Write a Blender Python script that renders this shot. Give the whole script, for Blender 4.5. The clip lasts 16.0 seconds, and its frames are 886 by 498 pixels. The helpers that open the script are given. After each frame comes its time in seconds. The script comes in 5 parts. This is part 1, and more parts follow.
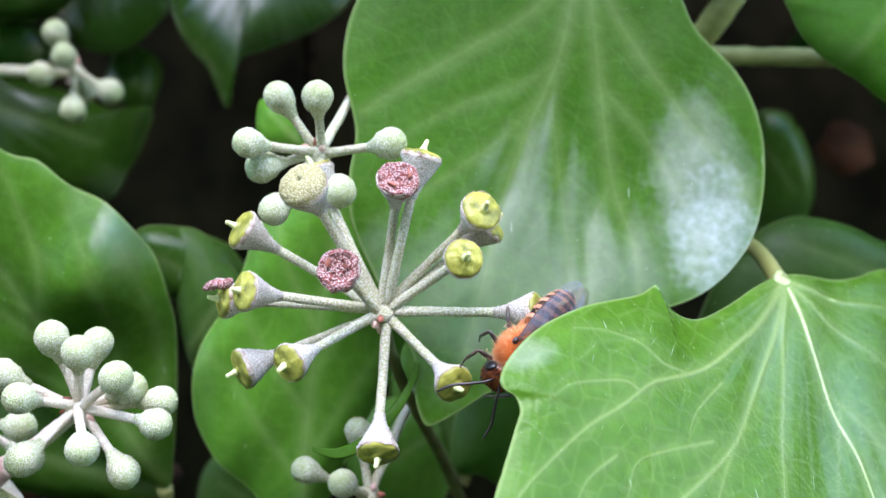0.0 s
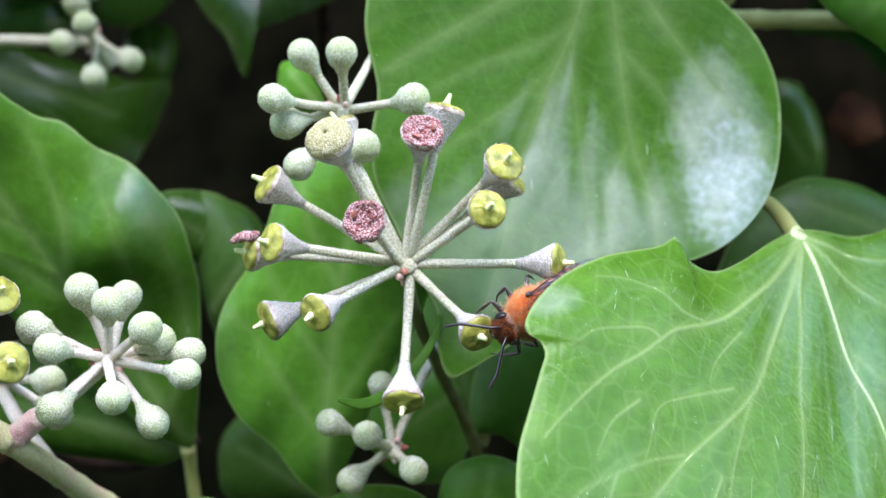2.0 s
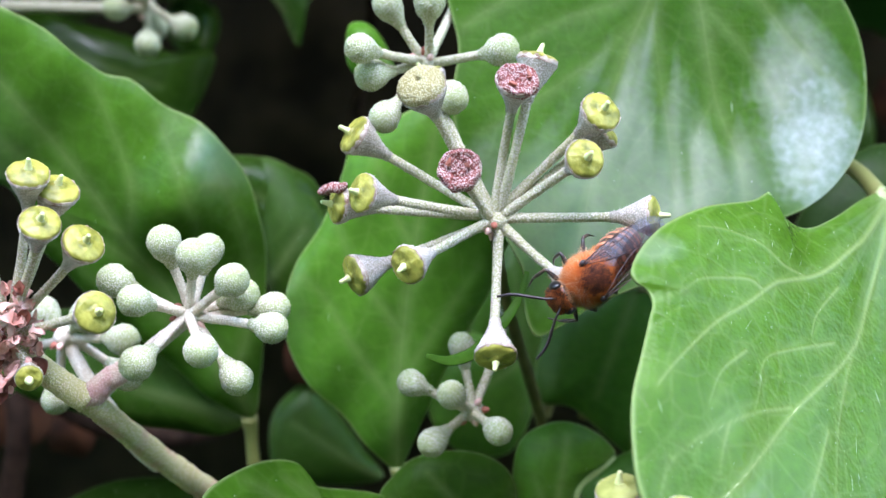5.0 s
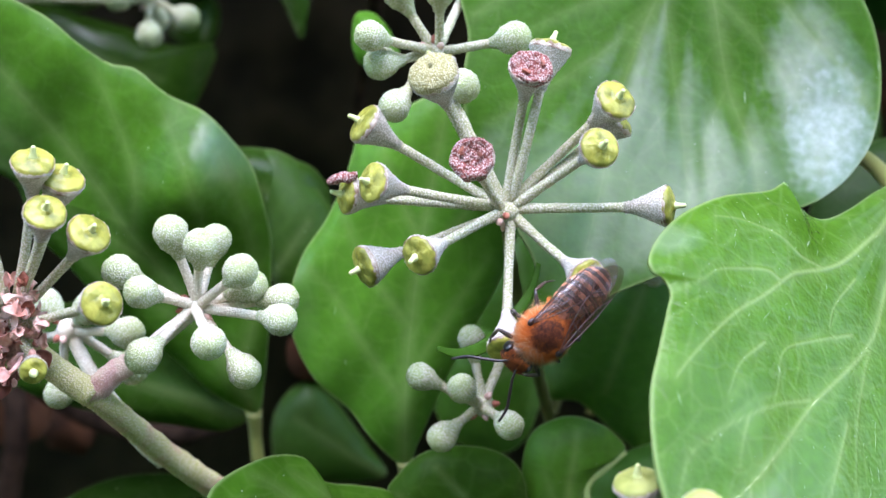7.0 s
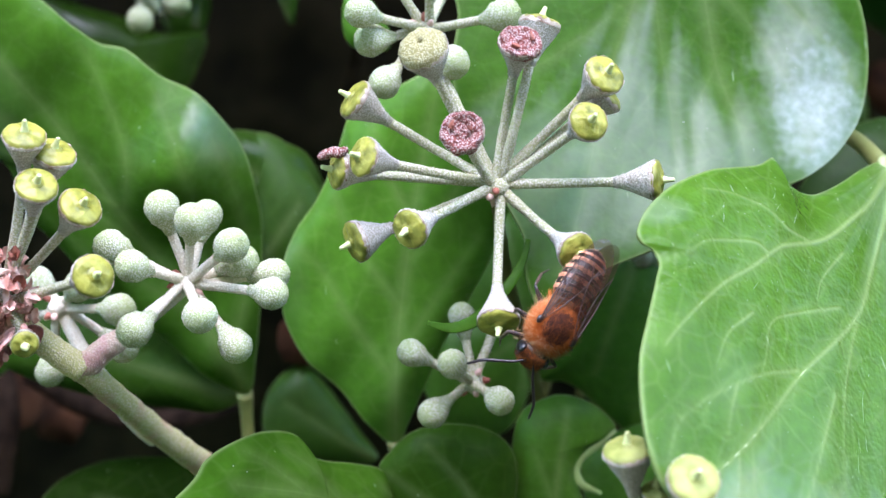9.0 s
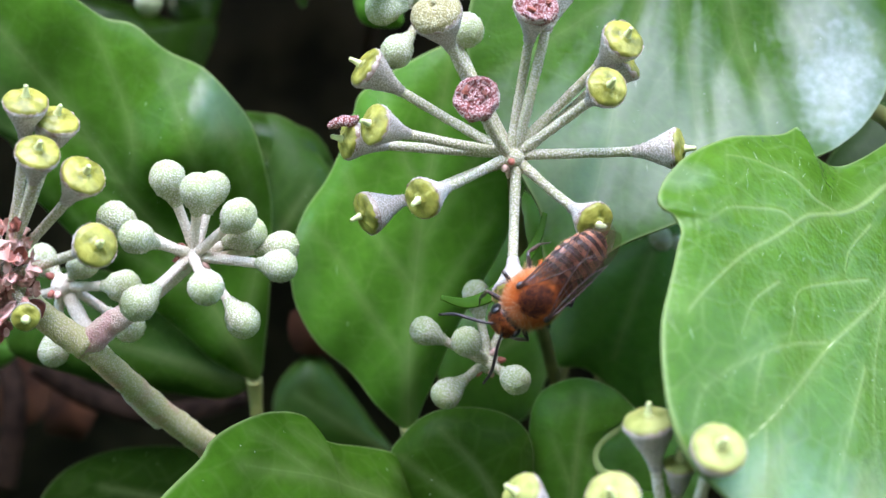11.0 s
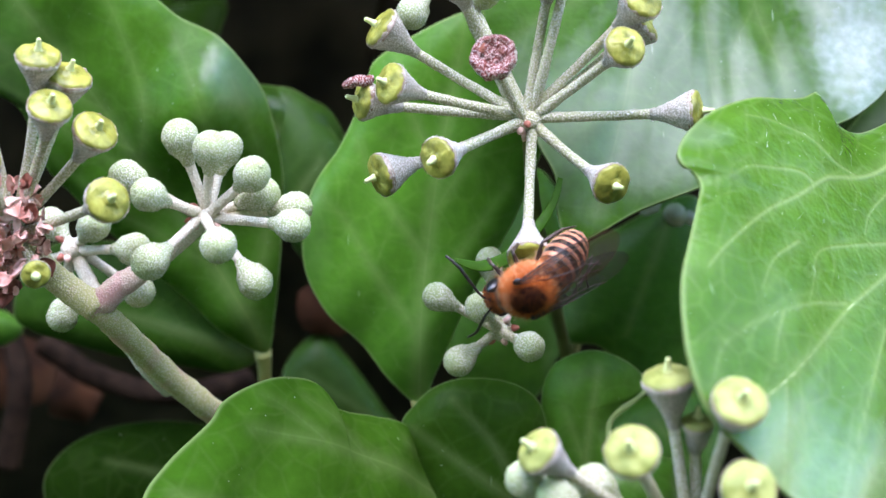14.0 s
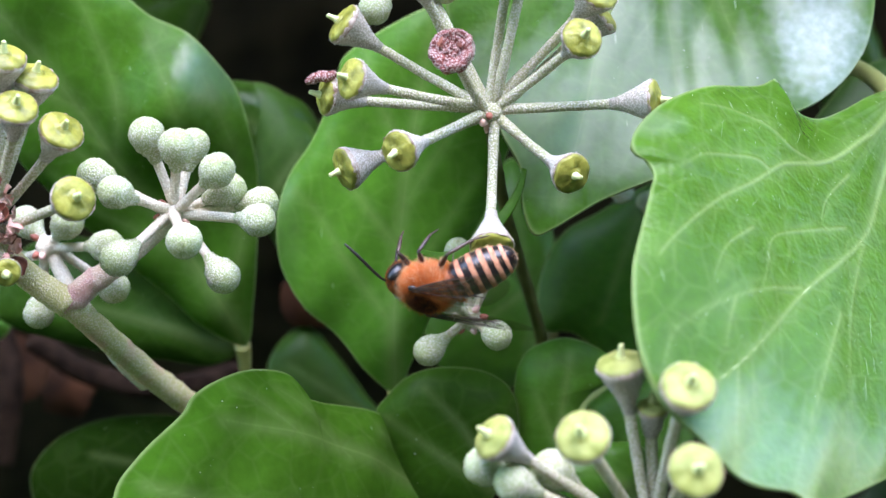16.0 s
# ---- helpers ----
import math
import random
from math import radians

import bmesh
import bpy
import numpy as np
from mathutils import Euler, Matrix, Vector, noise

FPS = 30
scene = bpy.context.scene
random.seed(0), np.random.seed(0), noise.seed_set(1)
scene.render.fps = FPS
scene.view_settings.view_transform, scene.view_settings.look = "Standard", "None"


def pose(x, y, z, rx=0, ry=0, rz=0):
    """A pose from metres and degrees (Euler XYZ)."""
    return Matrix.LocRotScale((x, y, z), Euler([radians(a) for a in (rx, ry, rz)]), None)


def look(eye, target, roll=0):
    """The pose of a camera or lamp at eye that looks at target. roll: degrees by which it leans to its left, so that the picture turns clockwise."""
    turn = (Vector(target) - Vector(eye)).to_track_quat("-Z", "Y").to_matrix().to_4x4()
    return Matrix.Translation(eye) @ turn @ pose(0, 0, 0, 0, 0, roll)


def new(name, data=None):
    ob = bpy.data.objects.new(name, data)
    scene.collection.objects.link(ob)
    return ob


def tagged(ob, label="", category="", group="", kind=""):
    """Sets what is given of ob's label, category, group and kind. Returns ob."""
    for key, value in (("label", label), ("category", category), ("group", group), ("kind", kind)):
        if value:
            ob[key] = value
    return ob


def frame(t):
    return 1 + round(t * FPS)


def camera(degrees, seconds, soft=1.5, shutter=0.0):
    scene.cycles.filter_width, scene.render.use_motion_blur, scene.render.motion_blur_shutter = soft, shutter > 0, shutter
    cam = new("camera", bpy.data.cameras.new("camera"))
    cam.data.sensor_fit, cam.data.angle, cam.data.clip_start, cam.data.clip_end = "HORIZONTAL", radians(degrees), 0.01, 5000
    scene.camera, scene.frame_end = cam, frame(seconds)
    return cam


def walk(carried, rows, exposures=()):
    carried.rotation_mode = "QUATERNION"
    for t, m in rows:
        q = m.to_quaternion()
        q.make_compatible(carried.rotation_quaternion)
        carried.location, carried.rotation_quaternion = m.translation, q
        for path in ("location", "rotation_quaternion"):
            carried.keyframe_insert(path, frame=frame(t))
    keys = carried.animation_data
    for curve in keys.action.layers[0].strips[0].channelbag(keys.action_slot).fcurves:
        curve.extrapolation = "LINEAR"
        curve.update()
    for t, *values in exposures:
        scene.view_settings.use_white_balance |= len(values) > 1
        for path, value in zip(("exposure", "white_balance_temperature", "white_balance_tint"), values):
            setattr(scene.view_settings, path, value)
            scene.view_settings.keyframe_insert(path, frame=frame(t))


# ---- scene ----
cam = camera(36.0, 16.0)
EYE = 1.2
# seconds, x, y, z from the first eye in metres, pitch, roll, yaw in degrees
ROWS = [
    (0.0, -0.00000, 0.00000, -0.00000, 0.00, -0.00, -0.00),
    (0.5, 0.00001, 0.00029, -0.00087, 0.13, -0.01, 0.14),
    (1.0, 0.00027, 0.00003, -0.00214, 0.09, 0.26, 0.16),
    (1.5, -0.00073, -0.00165, -0.00302, 0.29, 0.23, 0.12),
    (2.0, -0.00161, -0.00164, -0.00337, -0.13, 0.23, 0.09),
    (2.5, -0.00080, -0.00266, -0.00310, -0.36, 0.21, 0.37),
    (3.0, -0.00159, -0.00224, -0.00507, 0.06, 0.17, 0.34),
    (3.5, -0.00133, -0.00158, -0.00579, 0.12, 0.06, 0.66),
    (4.0, -0.00465, -0.00064, -0.00741, 0.65, 0.04, 0.25),
    (6.5, -0.01145, 0.00186, -0.00831, 0.33, 0.00, -1.42),
    (7.0, -0.01150, 0.00244, -0.00884, 0.59, -0.01, -1.17),
    (7.5, -0.01299, 0.00342, -0.01068, 0.95, -0.04, -1.42),
    (8.0, -0.01184, 0.00291, -0.01111, 0.93, -0.10, -1.29),
    (8.5, -0.01274, 0.00250, -0.01138, 0.92, -0.03, -1.70),
    (9.0, -0.01150, 0.00199, -0.01118, 0.86, 0.10, -1.57),
    (11.5, -0.01134, 0.00555, -0.01541, 1.87, 0.13, -0.90),
    (12.0, -0.01238, 0.00489, -0.01577, 1.93, 0.08, -1.14),
    (12.5, -0.01421, 0.00427, -0.01520, 1.87, 0.08, -1.22),
    (13.0, -0.01321, 0.00561, -0.01642, 2.04, -0.10, -0.82),
    (13.5, -0.01333, 0.00592, -0.01717, 2.07, -0.19, -0.99),
    (14.0, -0.01224, 0.00638, -0.01824, 2.30, -0.30, -0.89),
    (14.5, -0.01004, 0.00685, -0.01756, 2.07, 0.18, -0.89),
    (15.0, -0.01067, 0.00544, -0.01742, 1.85, 0.47, -0.77),
    (15.5, -0.00949, 0.00414, -0.01745, 1.76, 0.56, -0.70),
    (16.0, -0.00867, 0.00489, -0.01819, 1.87, 0.66, -0.24),
]
walk(cam, [(t, pose(x, y, EYE + z, 90 + pitch, roll, yaw)) for t, x, y, z, pitch, roll, yaw in ROWS])

# ---- sky, sun, exposure ----
scene.view_settings.exposure = 3.31
cam.data.dof.use_dof, cam.data.dof.focus_distance, cam.data.dof.aperture_fstop = True, 0.098, 36.0
world = bpy.data.worlds.new("sky")
scene.world = world
world.use_nodes = True
wn = world.node_tree.nodes
sky = wn.new("ShaderNodeTexSky")
sky.sky_type, sky.sun_disc = "NISHITA", False
SUN_UP, SUN_TURN = radians(60), radians(180)
sky.sun_elevation, sky.sun_rotation = SUN_UP, SUN_TURN
sky.air_density, sky.dust_density = 1.2, 0.3
wn["Background"].inputs["Strength"].default_value = 0.15
world.node_tree.links.new(sky.outputs[0], wn["Background"].inputs["Color"])
sun = new("sun", bpy.data.lights.new("sun", "SUN"))
sun.data.energy, sun.data.angle, sun.data.color = 0.70, radians(50), (1.02, 0.91, 1.10)
sun_from = Vector((math.sin(SUN_TURN) * math.cos(SUN_UP), math.cos(SUN_TURN) * math.cos(SUN_UP), math.sin(SUN_UP)))
sun.matrix_world = look(sun_from, (0, 0, 0))

# ---- materials ----


def material(name, colour, rough=0.5, metal=0.0, spec=0.5):
    m = bpy.data.materials.new(name)
    m.use_nodes = True
    b = m.node_tree.nodes["Principled BSDF"]
    b.inputs["Base Color"].default_value = (*colour, 1)
    b.inputs["Roughness"].default_value = rough
    b.inputs["Metallic"].default_value = metal
    b.inputs["Specular IOR Level"].default_value = spec
    return m, m.node_tree.nodes, m.node_tree.links, b


def coords(n, l, scale, kind="ShaderNodeTexNoise", **inputs):
    """A texture in object space, scaled per metre."""
    c = n.new("ShaderNodeTexCoord")
    t = n.new(kind)
    l.new(c.outputs["Object"], t.inputs["Vector"])
    t.inputs["Scale"].default_value = scale
    for k, v in inputs.items():
        t.inputs[k].default_value = v
    return t


def ramp(n, l, source, stops):
    r = n.new("ShaderNodeValToRGB")
    e = r.color_ramp.elements
    while len(e) < len(stops):
        e.new(0.5)
    for el, (p, c) in zip(e, stops):
        el.position, el.color = p, (*c, 1) if len(c) == 3 else c
    l.new(source, r.inputs[0])
    return r


def mix(n, l, fac, a, b, blend="MIX"):
    m = n.new("ShaderNodeMix")
    m.data_type, m.blend_type = "RGBA", blend
    for sock, v in ((m.inputs[0], fac), (m.inputs[6], a), (m.inputs[7], b)):
        if isinstance(v, (int, float)):
            sock.default_value = v
        elif isinstance(v, tuple):
            sock.default_value = (*v, 1)
        else:
            l.new(v, sock)
    return m.outputs[2]


def maths(n, l, op, a, b=0.0):
    m = n.new("ShaderNodeMath")
    m.operation = op
    for sock, v in zip(m.inputs, (a, b)):
        if isinstance(v, (int, float)):
            sock.default_value = v
        else:
            l.new(v, sock)
    return m.outputs[0]


def bump(n, l, b, height, strength, distance):
    k = n.new("ShaderNodeBump")
    k.inputs["Strength"].default_value, k.inputs["Distance"].default_value = strength, distance
    l.new(height, k.inputs["Height"])
    l.new(k.outputs[0], b.inputs["Normal"])
    return k


def leaf_material(name, dark, light, vein, gloss, specks, spec=0.32, relief=0.00016):
    m, n, l, b = material(name, light, gloss, 0, spec)
    big = coords(n, l, 90, Detail=3.0)
    fine = coords(n, l, 900, Detail=4.0)
    green = mix(n, l, ramp(n, l, big.outputs[0], [(0.3, (0, 0, 0)), (0.7, (1, 1, 1))]).outputs[0], dark, light)
    green = mix(n, l, 0.35, green, ramp(n, l, fine.outputs[0], [(0.3, (0.35, 0.35, 0.35)), (0.75, (0.75, 0.75, 0.75))]).outputs[0], "OVERLAY")
    net = coords(n, l, 420, "ShaderNodeTexVoronoi")
    net.feature = "DISTANCE_TO_EDGE"
    lines = ramp(n, l, net.outputs["Distance"], [(0.0, (1, 1, 1)), (0.09, (0, 0, 0))])
    green = mix(n, l, maths(n, l, "MULTIPLY", lines.outputs[0], 0.05 if relief < 0.0002 else 0.11), green, vein)
    at = n.new("ShaderNodeAttribute")
    at.attribute_name = "vein"
    green = mix(n, l, at.outputs["Fac"], green, vein)
    # wax flecks and dried water spots
    spot = coords(n, l, 1000, "ShaderNodeTexVoronoi", Randomness=1.0)
    dots = ramp(n, l, spot.outputs["Distance"], [(0.0, (1, 1, 1)), (0.04, (1, 1, 1)), (0.065, (0, 0, 0))])
    few = ramp(n, l, coords(n, l, 130, Detail=2.0).outputs[0], [(0.5, (0, 0, 0)), (0.62, (1, 1, 1))])
    flecks = maths(n, l, "MULTIPLY", maths(n, l, "MULTIPLY", dots.outputs[0], few.outputs[0]), specks)
    green = mix(n, l, flecks, green, (0.75, 0.8, 0.7))
    # fine pale scratches, drawn out along the blade
    c = n.new("ShaderNodeTexCoord")
    stretch = n.new("ShaderNodeMapping")
    stretch.inputs["Rotation"].default_value, stretch.inputs["Scale"].default_value = (0, 0, 0.25), (1.0, 0.13, 1.0)
    l.new(c.outputs["Object"], stretch.inputs["Vector"])
    line = n.new("ShaderNodeTexVoronoi")
    line.inputs["Scale"].default_value = 800
    l.new(stretch.outputs[0], line.inputs["Vector"])
    cuts = ramp(n, l, line.outputs["Distance"], [(0.0, (1, 1, 1)), (0.04, (1, 1, 1)), (0.07, (0, 0, 0))])
    rare = ramp(n, l, coords(n, l, 210, Detail=2.0).outputs[0], [(0.47, (0, 0, 0)), (0.58, (1, 1, 1))])
    green = mix(n, l, maths(n, l, "MULTIPLY", maths(n, l, "MULTIPLY", cuts.outputs[0], rare.outputs[0]), specks * 0.7), green, (0.66, 0.76, 0.54))
    # lime left by dried rain, with the leaf's pale sheen painted in
    lime_sheen = n.new("ShaderNodeAttribute")
    lime_sheen.attribute_name = "lime_sheen"
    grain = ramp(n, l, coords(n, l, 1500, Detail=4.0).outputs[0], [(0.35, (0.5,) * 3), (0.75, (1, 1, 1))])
    green = mix(n, l, maths(n, l, "MULTIPLY", lime_sheen.outputs["Fac"], grain.outputs[0]), green, (0.52, 0.58, 0.58))
    l.new(green, b.inputs["Base Color"])
    # a masked coat puts sheen on chosen patches of the blade
    sheen_weight = n.new("ShaderNodeAttribute")
    sheen_weight.attribute_name = "sheen_coat"
    l.new(sheen_weight.outputs["Fac"], b.inputs["Coat Weight"])
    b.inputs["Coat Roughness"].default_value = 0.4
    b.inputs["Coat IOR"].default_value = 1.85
    haze = ramp(n, l, coords(n, l, 160, Detail=5.0).outputs[0], [(0.35, (gloss * 0.8,) * 3), (0.7, (gloss * 1.35,) * 3)])
    l.new(haze.outputs[0], b.inputs["Roughness"])
    cell = coords(n, l, 2600, "ShaderNodeTexVoronoi")
    h = maths(n, l, "ADD", maths(n, l, "MULTIPLY", cell.outputs["Distance"], 0.25), maths(n, l, "MULTIPLY", fine.outputs[0], 0.6))
    h = maths(n, l, "SUBTRACT", h, maths(n, l, "MULTIPLY", lines.outputs[0], 0.12))
    quilt = coords(n, l, 420, Detail=2.0)
    h = maths(n, l, "ADD", h, maths(n, l, "MULTIPLY", quilt.outputs[0], 0.8))
    bump(n, l, b, h, 0.32 if relief < 0.0002 else 0.5, relief)
    thin = n.new("ShaderNodeBsdfTranslucent")
    l.new(mix(n, l, 0.5, green, (0.35, 0.6, 0.05), "MULTIPLY"), thin.inputs["Color"])
    both = n.new("ShaderNodeMixShader")
    both.inputs[0].default_value = 0.12
    out = n["Material Output"]
    l.new(b.outputs[0], both.inputs[1])
    l.new(thin.outputs[0], both.inputs[2])
    l.new(both.outputs[0], out.inputs["Surface"])
    return m


def scurfy(name, under, crust, amount, scale=6200.0, rough=0.8, crown=None, blush=None):
    """Plant skin under a crust of tiny pale star hairs."""
    m, n, l, b = material(name, under, rough, 0, 0.25)
    v = coords(n, l, scale, "ShaderNodeTexVoronoi", Randomness=1.0)
    patch = coords(n, l, scale * 0.16, Detail=3.0)
    dots = ramp(n, l, v.outputs["Distance"], [(0.25, (1, 1, 1)), (0.6, (0, 0, 0))])
    part_of = maths(n, l, "MULTIPLY", dots.outputs[0], ramp(n, l, patch.outputs[0], [(0.25, (0.55,) * 3), (0.65, (1, 1, 1))]).outputs[0])
    col = mix(n, l, maths(n, l, "MULTIPLY", part_of, amount), under, crust)
    if crown:
        # thinner crust over the crown of a bud, which shows its green
        c = n.new("ShaderNodeTexCoord")
        xyz = n.new("ShaderNodeSeparateXYZ")
        l.new(c.outputs["Object"], xyz.inputs[0])
        high = ramp(n, l, maths(n, l, "ADD", maths(n, l, "MULTIPLY", xyz.outputs["Z"], 400.0), maths(n, l, "MULTIPLY", patch.outputs[0], 0.5)), [(0.35, (0, 0, 0)), (0.75, (1, 1, 1))])
        col = mix(n, l, maths(n, l, "MULTIPLY", high.outputs[0], 0.5), col, crown)
    if blush:
        # reddish patches in the bark
        red = ramp(n, l, coords(n, l, 420, Detail=4.0).outputs[0], [(0.5, (0, 0, 0)), (0.66, (1, 1, 1))])
        col = mix(n, l, maths(n, l, "MULTIPLY", red.outputs[0], 0.6), col, blush)
    info = n.new("ShaderNodeObjectInfo")
    col = mix(n, l, maths(n, l, "MULTIPLY", info.outputs["Random"], 0.25), col, tuple(c * 0.7 for c in under))
    l.new(col, b.inputs["Base Color"])
    bump(n, l, b, maths(n, l, "ADD", dots.outputs[0], maths(n, l, "MULTIPLY", patch.outputs[0], 0.5)), 0.65, 0.00008)
    return m


def mottled(name, a, c, scale, rough=0.5, height=0.5, depth=0.0001, spec=0.5):
    m, n, l, b = material(name, a, rough, 0, spec)
    t = coords(n, l, scale, Detail=5.0)
    t2 = coords(n, l, scale * 0.2, Detail=2.0)
    col = mix(n, l, ramp(n, l, t.outputs[0], [(0.35, (0, 0, 0)), (0.65, (1, 1, 1))]).outputs[0], a, c)
    col = mix(n, l, 0.3, col, ramp(n, l, t2.outputs[0], [(0.3, (0.3,) * 3), (0.7, (0.7,) * 3)]).outputs[0], "OVERLAY")
    l.new(col, b.inputs["Base Color"])
    bump(n, l, b, t.outputs[0], height, depth)
    return m


VEIN = (0.34, 0.46, 0.16)
LEAVES = {}


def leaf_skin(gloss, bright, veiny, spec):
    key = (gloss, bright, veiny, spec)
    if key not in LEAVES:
        # bright scales the green per leaf; hedge shade is painted into deep leaves
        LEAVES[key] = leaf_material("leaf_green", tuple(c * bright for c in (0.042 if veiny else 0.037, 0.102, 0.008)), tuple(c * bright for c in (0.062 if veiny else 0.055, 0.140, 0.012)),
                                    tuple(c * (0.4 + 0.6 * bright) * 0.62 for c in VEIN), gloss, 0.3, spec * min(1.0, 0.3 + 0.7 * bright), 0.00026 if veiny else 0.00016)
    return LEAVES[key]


BUD = scurfy("bud_skin", (0.38, 0.43, 0.22), (0.85, 0.79, 0.75), 0.95, 7500, crown=(0.36, 0.45, 0.16))
SCURF = scurfy("grey_scurf", (0.42, 0.42, 0.24), (0.88, 0.80, 0.75), 0.95, 7000)
CALYX = scurfy("calyx_scurf", (0.40, 0.38, 0.30), (0.86, 0.79, 0.77), 0.95, 8000)
CREAM = scurfy("cream_scurf", (0.72, 0.64, 0.50), (0.92, 0.86, 0.74), 1.0)
PALE_DISC = mottled("pale_disc", (0.20, 0.225, 0.05), (0.33, 0.34, 0.095), 900, 0.5, 0.4, 0.00008, 0.3)
DISC = mottled("nectar_disc", (0.15, 0.155, 0.02), (0.37, 0.355, 0.065), 1100, 0.38, 0.9, 0.0002, 0.35)
STYLE = mottled("style_tip", (0.52, 0.57, 0.22), (0.70, 0.73, 0.38), 900, 0.5)
RIM = mottled("dry_rim", (0.20, 0.13, 0.09), (0.56, 0.48, 0.40), 1500, 0.9)
SPENT = scurfy("spent_disc", (0.22, 0.065, 0.055), (0.80, 0.69, 0.65), 0.75, 7000)
CLOSED = scurfy("closed_disc", (0.30, 0.27, 0.11), (0.76, 0.72, 0.50), 0.9, 8000)
BRACT = mottled("dry_bract", (0.50, 0.20, 0.15), (0.80, 0.54, 0.47), 900, 0.7)
BRACT_BROWN = mottled("brown_bract", (0.14, 0.04, 0.025), (0.34, 0.11, 0.07), 700, 0.6)
STEM = scurfy("stem_skin", (0.50, 0.47, 0.20), (0.84, 0.74, 0.60), 0.7, 7000, blush=(0.64, 0.36, 0.30))
PINK = scurfy("pink_skin", (0.66, 0.48, 0.36), (0.90, 0.78, 0.71), 0.8, 7000, blush=(0.66, 0.26, 0.30))
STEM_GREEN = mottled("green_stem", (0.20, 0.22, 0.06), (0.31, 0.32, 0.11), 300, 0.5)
# darker copy of the green stem, with the hedge's shade in its colour
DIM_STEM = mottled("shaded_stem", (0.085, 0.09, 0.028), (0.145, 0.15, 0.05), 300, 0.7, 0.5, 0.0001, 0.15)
# bark, tangle and dead leaf go near black to paint the hedge's shade
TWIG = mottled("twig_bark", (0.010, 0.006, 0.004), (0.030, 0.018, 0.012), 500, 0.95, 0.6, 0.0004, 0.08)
HEDGE_SHADE = mottled("hedge_shade", (0.012, 0.011, 0.006), (0.044, 0.036, 0.019), 60, 0.95, 0.8, 0.002, 0.08)
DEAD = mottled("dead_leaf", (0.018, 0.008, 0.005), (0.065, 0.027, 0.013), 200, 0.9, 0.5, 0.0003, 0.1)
SOIL = mottled("soil", (0.03, 0.022, 0.015), (0.07, 0.05, 0.035), 40, 0.95, 1.0, 0.01)
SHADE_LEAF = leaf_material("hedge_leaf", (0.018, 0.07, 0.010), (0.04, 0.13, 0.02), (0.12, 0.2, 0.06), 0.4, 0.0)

# ---- shaping helpers: lengths in millimetres from the first eye ----
ORIGIN = Vector((0, 0, EYE))


def at(p):
    return ORIGIN + Vector(p) / 1000


def mesh(name, verts, faces, mat, smooth=True, scale=0.001):
    me = bpy.data.meshes.new(name)
    me.from_pydata([tuple(Vector(v) * scale) for v in verts], [], faces)
    me.materials.append(mat)
    me.polygons.foreach_set("use_smooth", [smooth] * len(me.polygons))
    me.update()
    return me


def part(name, data, parent, label="", pose_in=None):
    ob = new(name, data)
    ob.parent = parent
    if pose_in is not None:
        ob.matrix_basis = pose_in
    return tagged(ob, label)


def glide(points, steps):
    """A smooth curve through points (Catmull-Rom)."""
    p = [np.array(q, float) for q in points]
    if len(p) == 2:
        return [p[0] + (p[1] - p[0]) * k / steps for k in range(steps + 1)]
    p = [2 * p[0] - p[1], *p, 2 * p[-1] - p[-2]]
    out = []
    for a, b, c, d in zip(p, p[1:], p[2:], p[3:]):
        for k in range(steps):
            t = k / steps
            out.append(0.5 * (2 * b + (c - a) * t + (2 * a - 5 * b + 4 * c - d) * t * t + (3 * b - a - 3 * c + d) * t ** 3))
    return out + [p[-2]]


def tube(points, radii, sides=10, steps=6, knobs=0.0):
    """Vertices and faces of a round limb along a curve, its ends closed."""
    c = glide(points, steps)
    r = np.interp(np.linspace(0, 1, len(c)), np.linspace(0, 1, len(radii)), radii)
    verts, faces = [], []
    side = Vector((0, 0, 1))
    for k, q in enumerate(c):
        t = Vector(c[min(k + 1, len(c) - 1)] - c[max(k - 1, 0)]).normalized()
        side = (side - t * side.dot(t))
        side = side.normalized() if side.length > 1e-4 else t.orthogonal().normalized()
        other = t.cross(side)
        for s in range(sides):
            a = 2 * math.pi * s / sides
            w = r[k] * (1 + knobs * noise.noise(Vector(q) * 2.3 + Vector((math.cos(a), math.sin(a), 0))))
            verts.append(Vector(q) + (side * math.cos(a) + other * math.sin(a)) * w)
    for k in range(len(c) - 1):
        for s in range(sides):
            u = (s + 1) % sides
            faces.append((k * sides + s, k * sides + u, (k + 1) * sides + u, (k + 1) * sides + s))
    faces.append(tuple(range(sides))[::-1])
    faces.append(tuple(range((len(c) - 1) * sides, len(c) * sides)))
    return verts, faces


def lathe(profile, sides=20, lump=0.0, seed=0.0, turn=None):
    """A round body about +z from (radius, height) rows, made uneven by lump, then turned."""
    verts, faces = [], []
    for r, h in profile:
        for s in range(sides):
            a = 2 * math.pi * s / sides
            v = Vector((r * math.cos(a), r * math.sin(a), h))
            k = 1 + lump * (noise.noise(v * 1.3 + Vector((seed, seed * 2, 0))) + 0.5 * noise.noise(v * 3.7 + Vector((seed, 0, seed))))
            verts.append(Vector((v.x * k, v.y * k, h + lump * 0.5 * noise.noise(v * 1.7 + Vector((0, seed, seed))))))
    for k in range(len(profile) - 1):
        for s in range(sides):
            u = (s + 1) % sides
            faces.append((k * sides + s, k * sides + u, (k + 1) * sides + u, (k + 1) * sides + s))
    faces.append(tuple(range(sides))[::-1])
    n = len(profile) - 1
    faces.append(tuple(range(n * sides, (n + 1) * sides)))
    if turn is not None:
        verts = [turn @ v for v in verts]
    return verts, faces


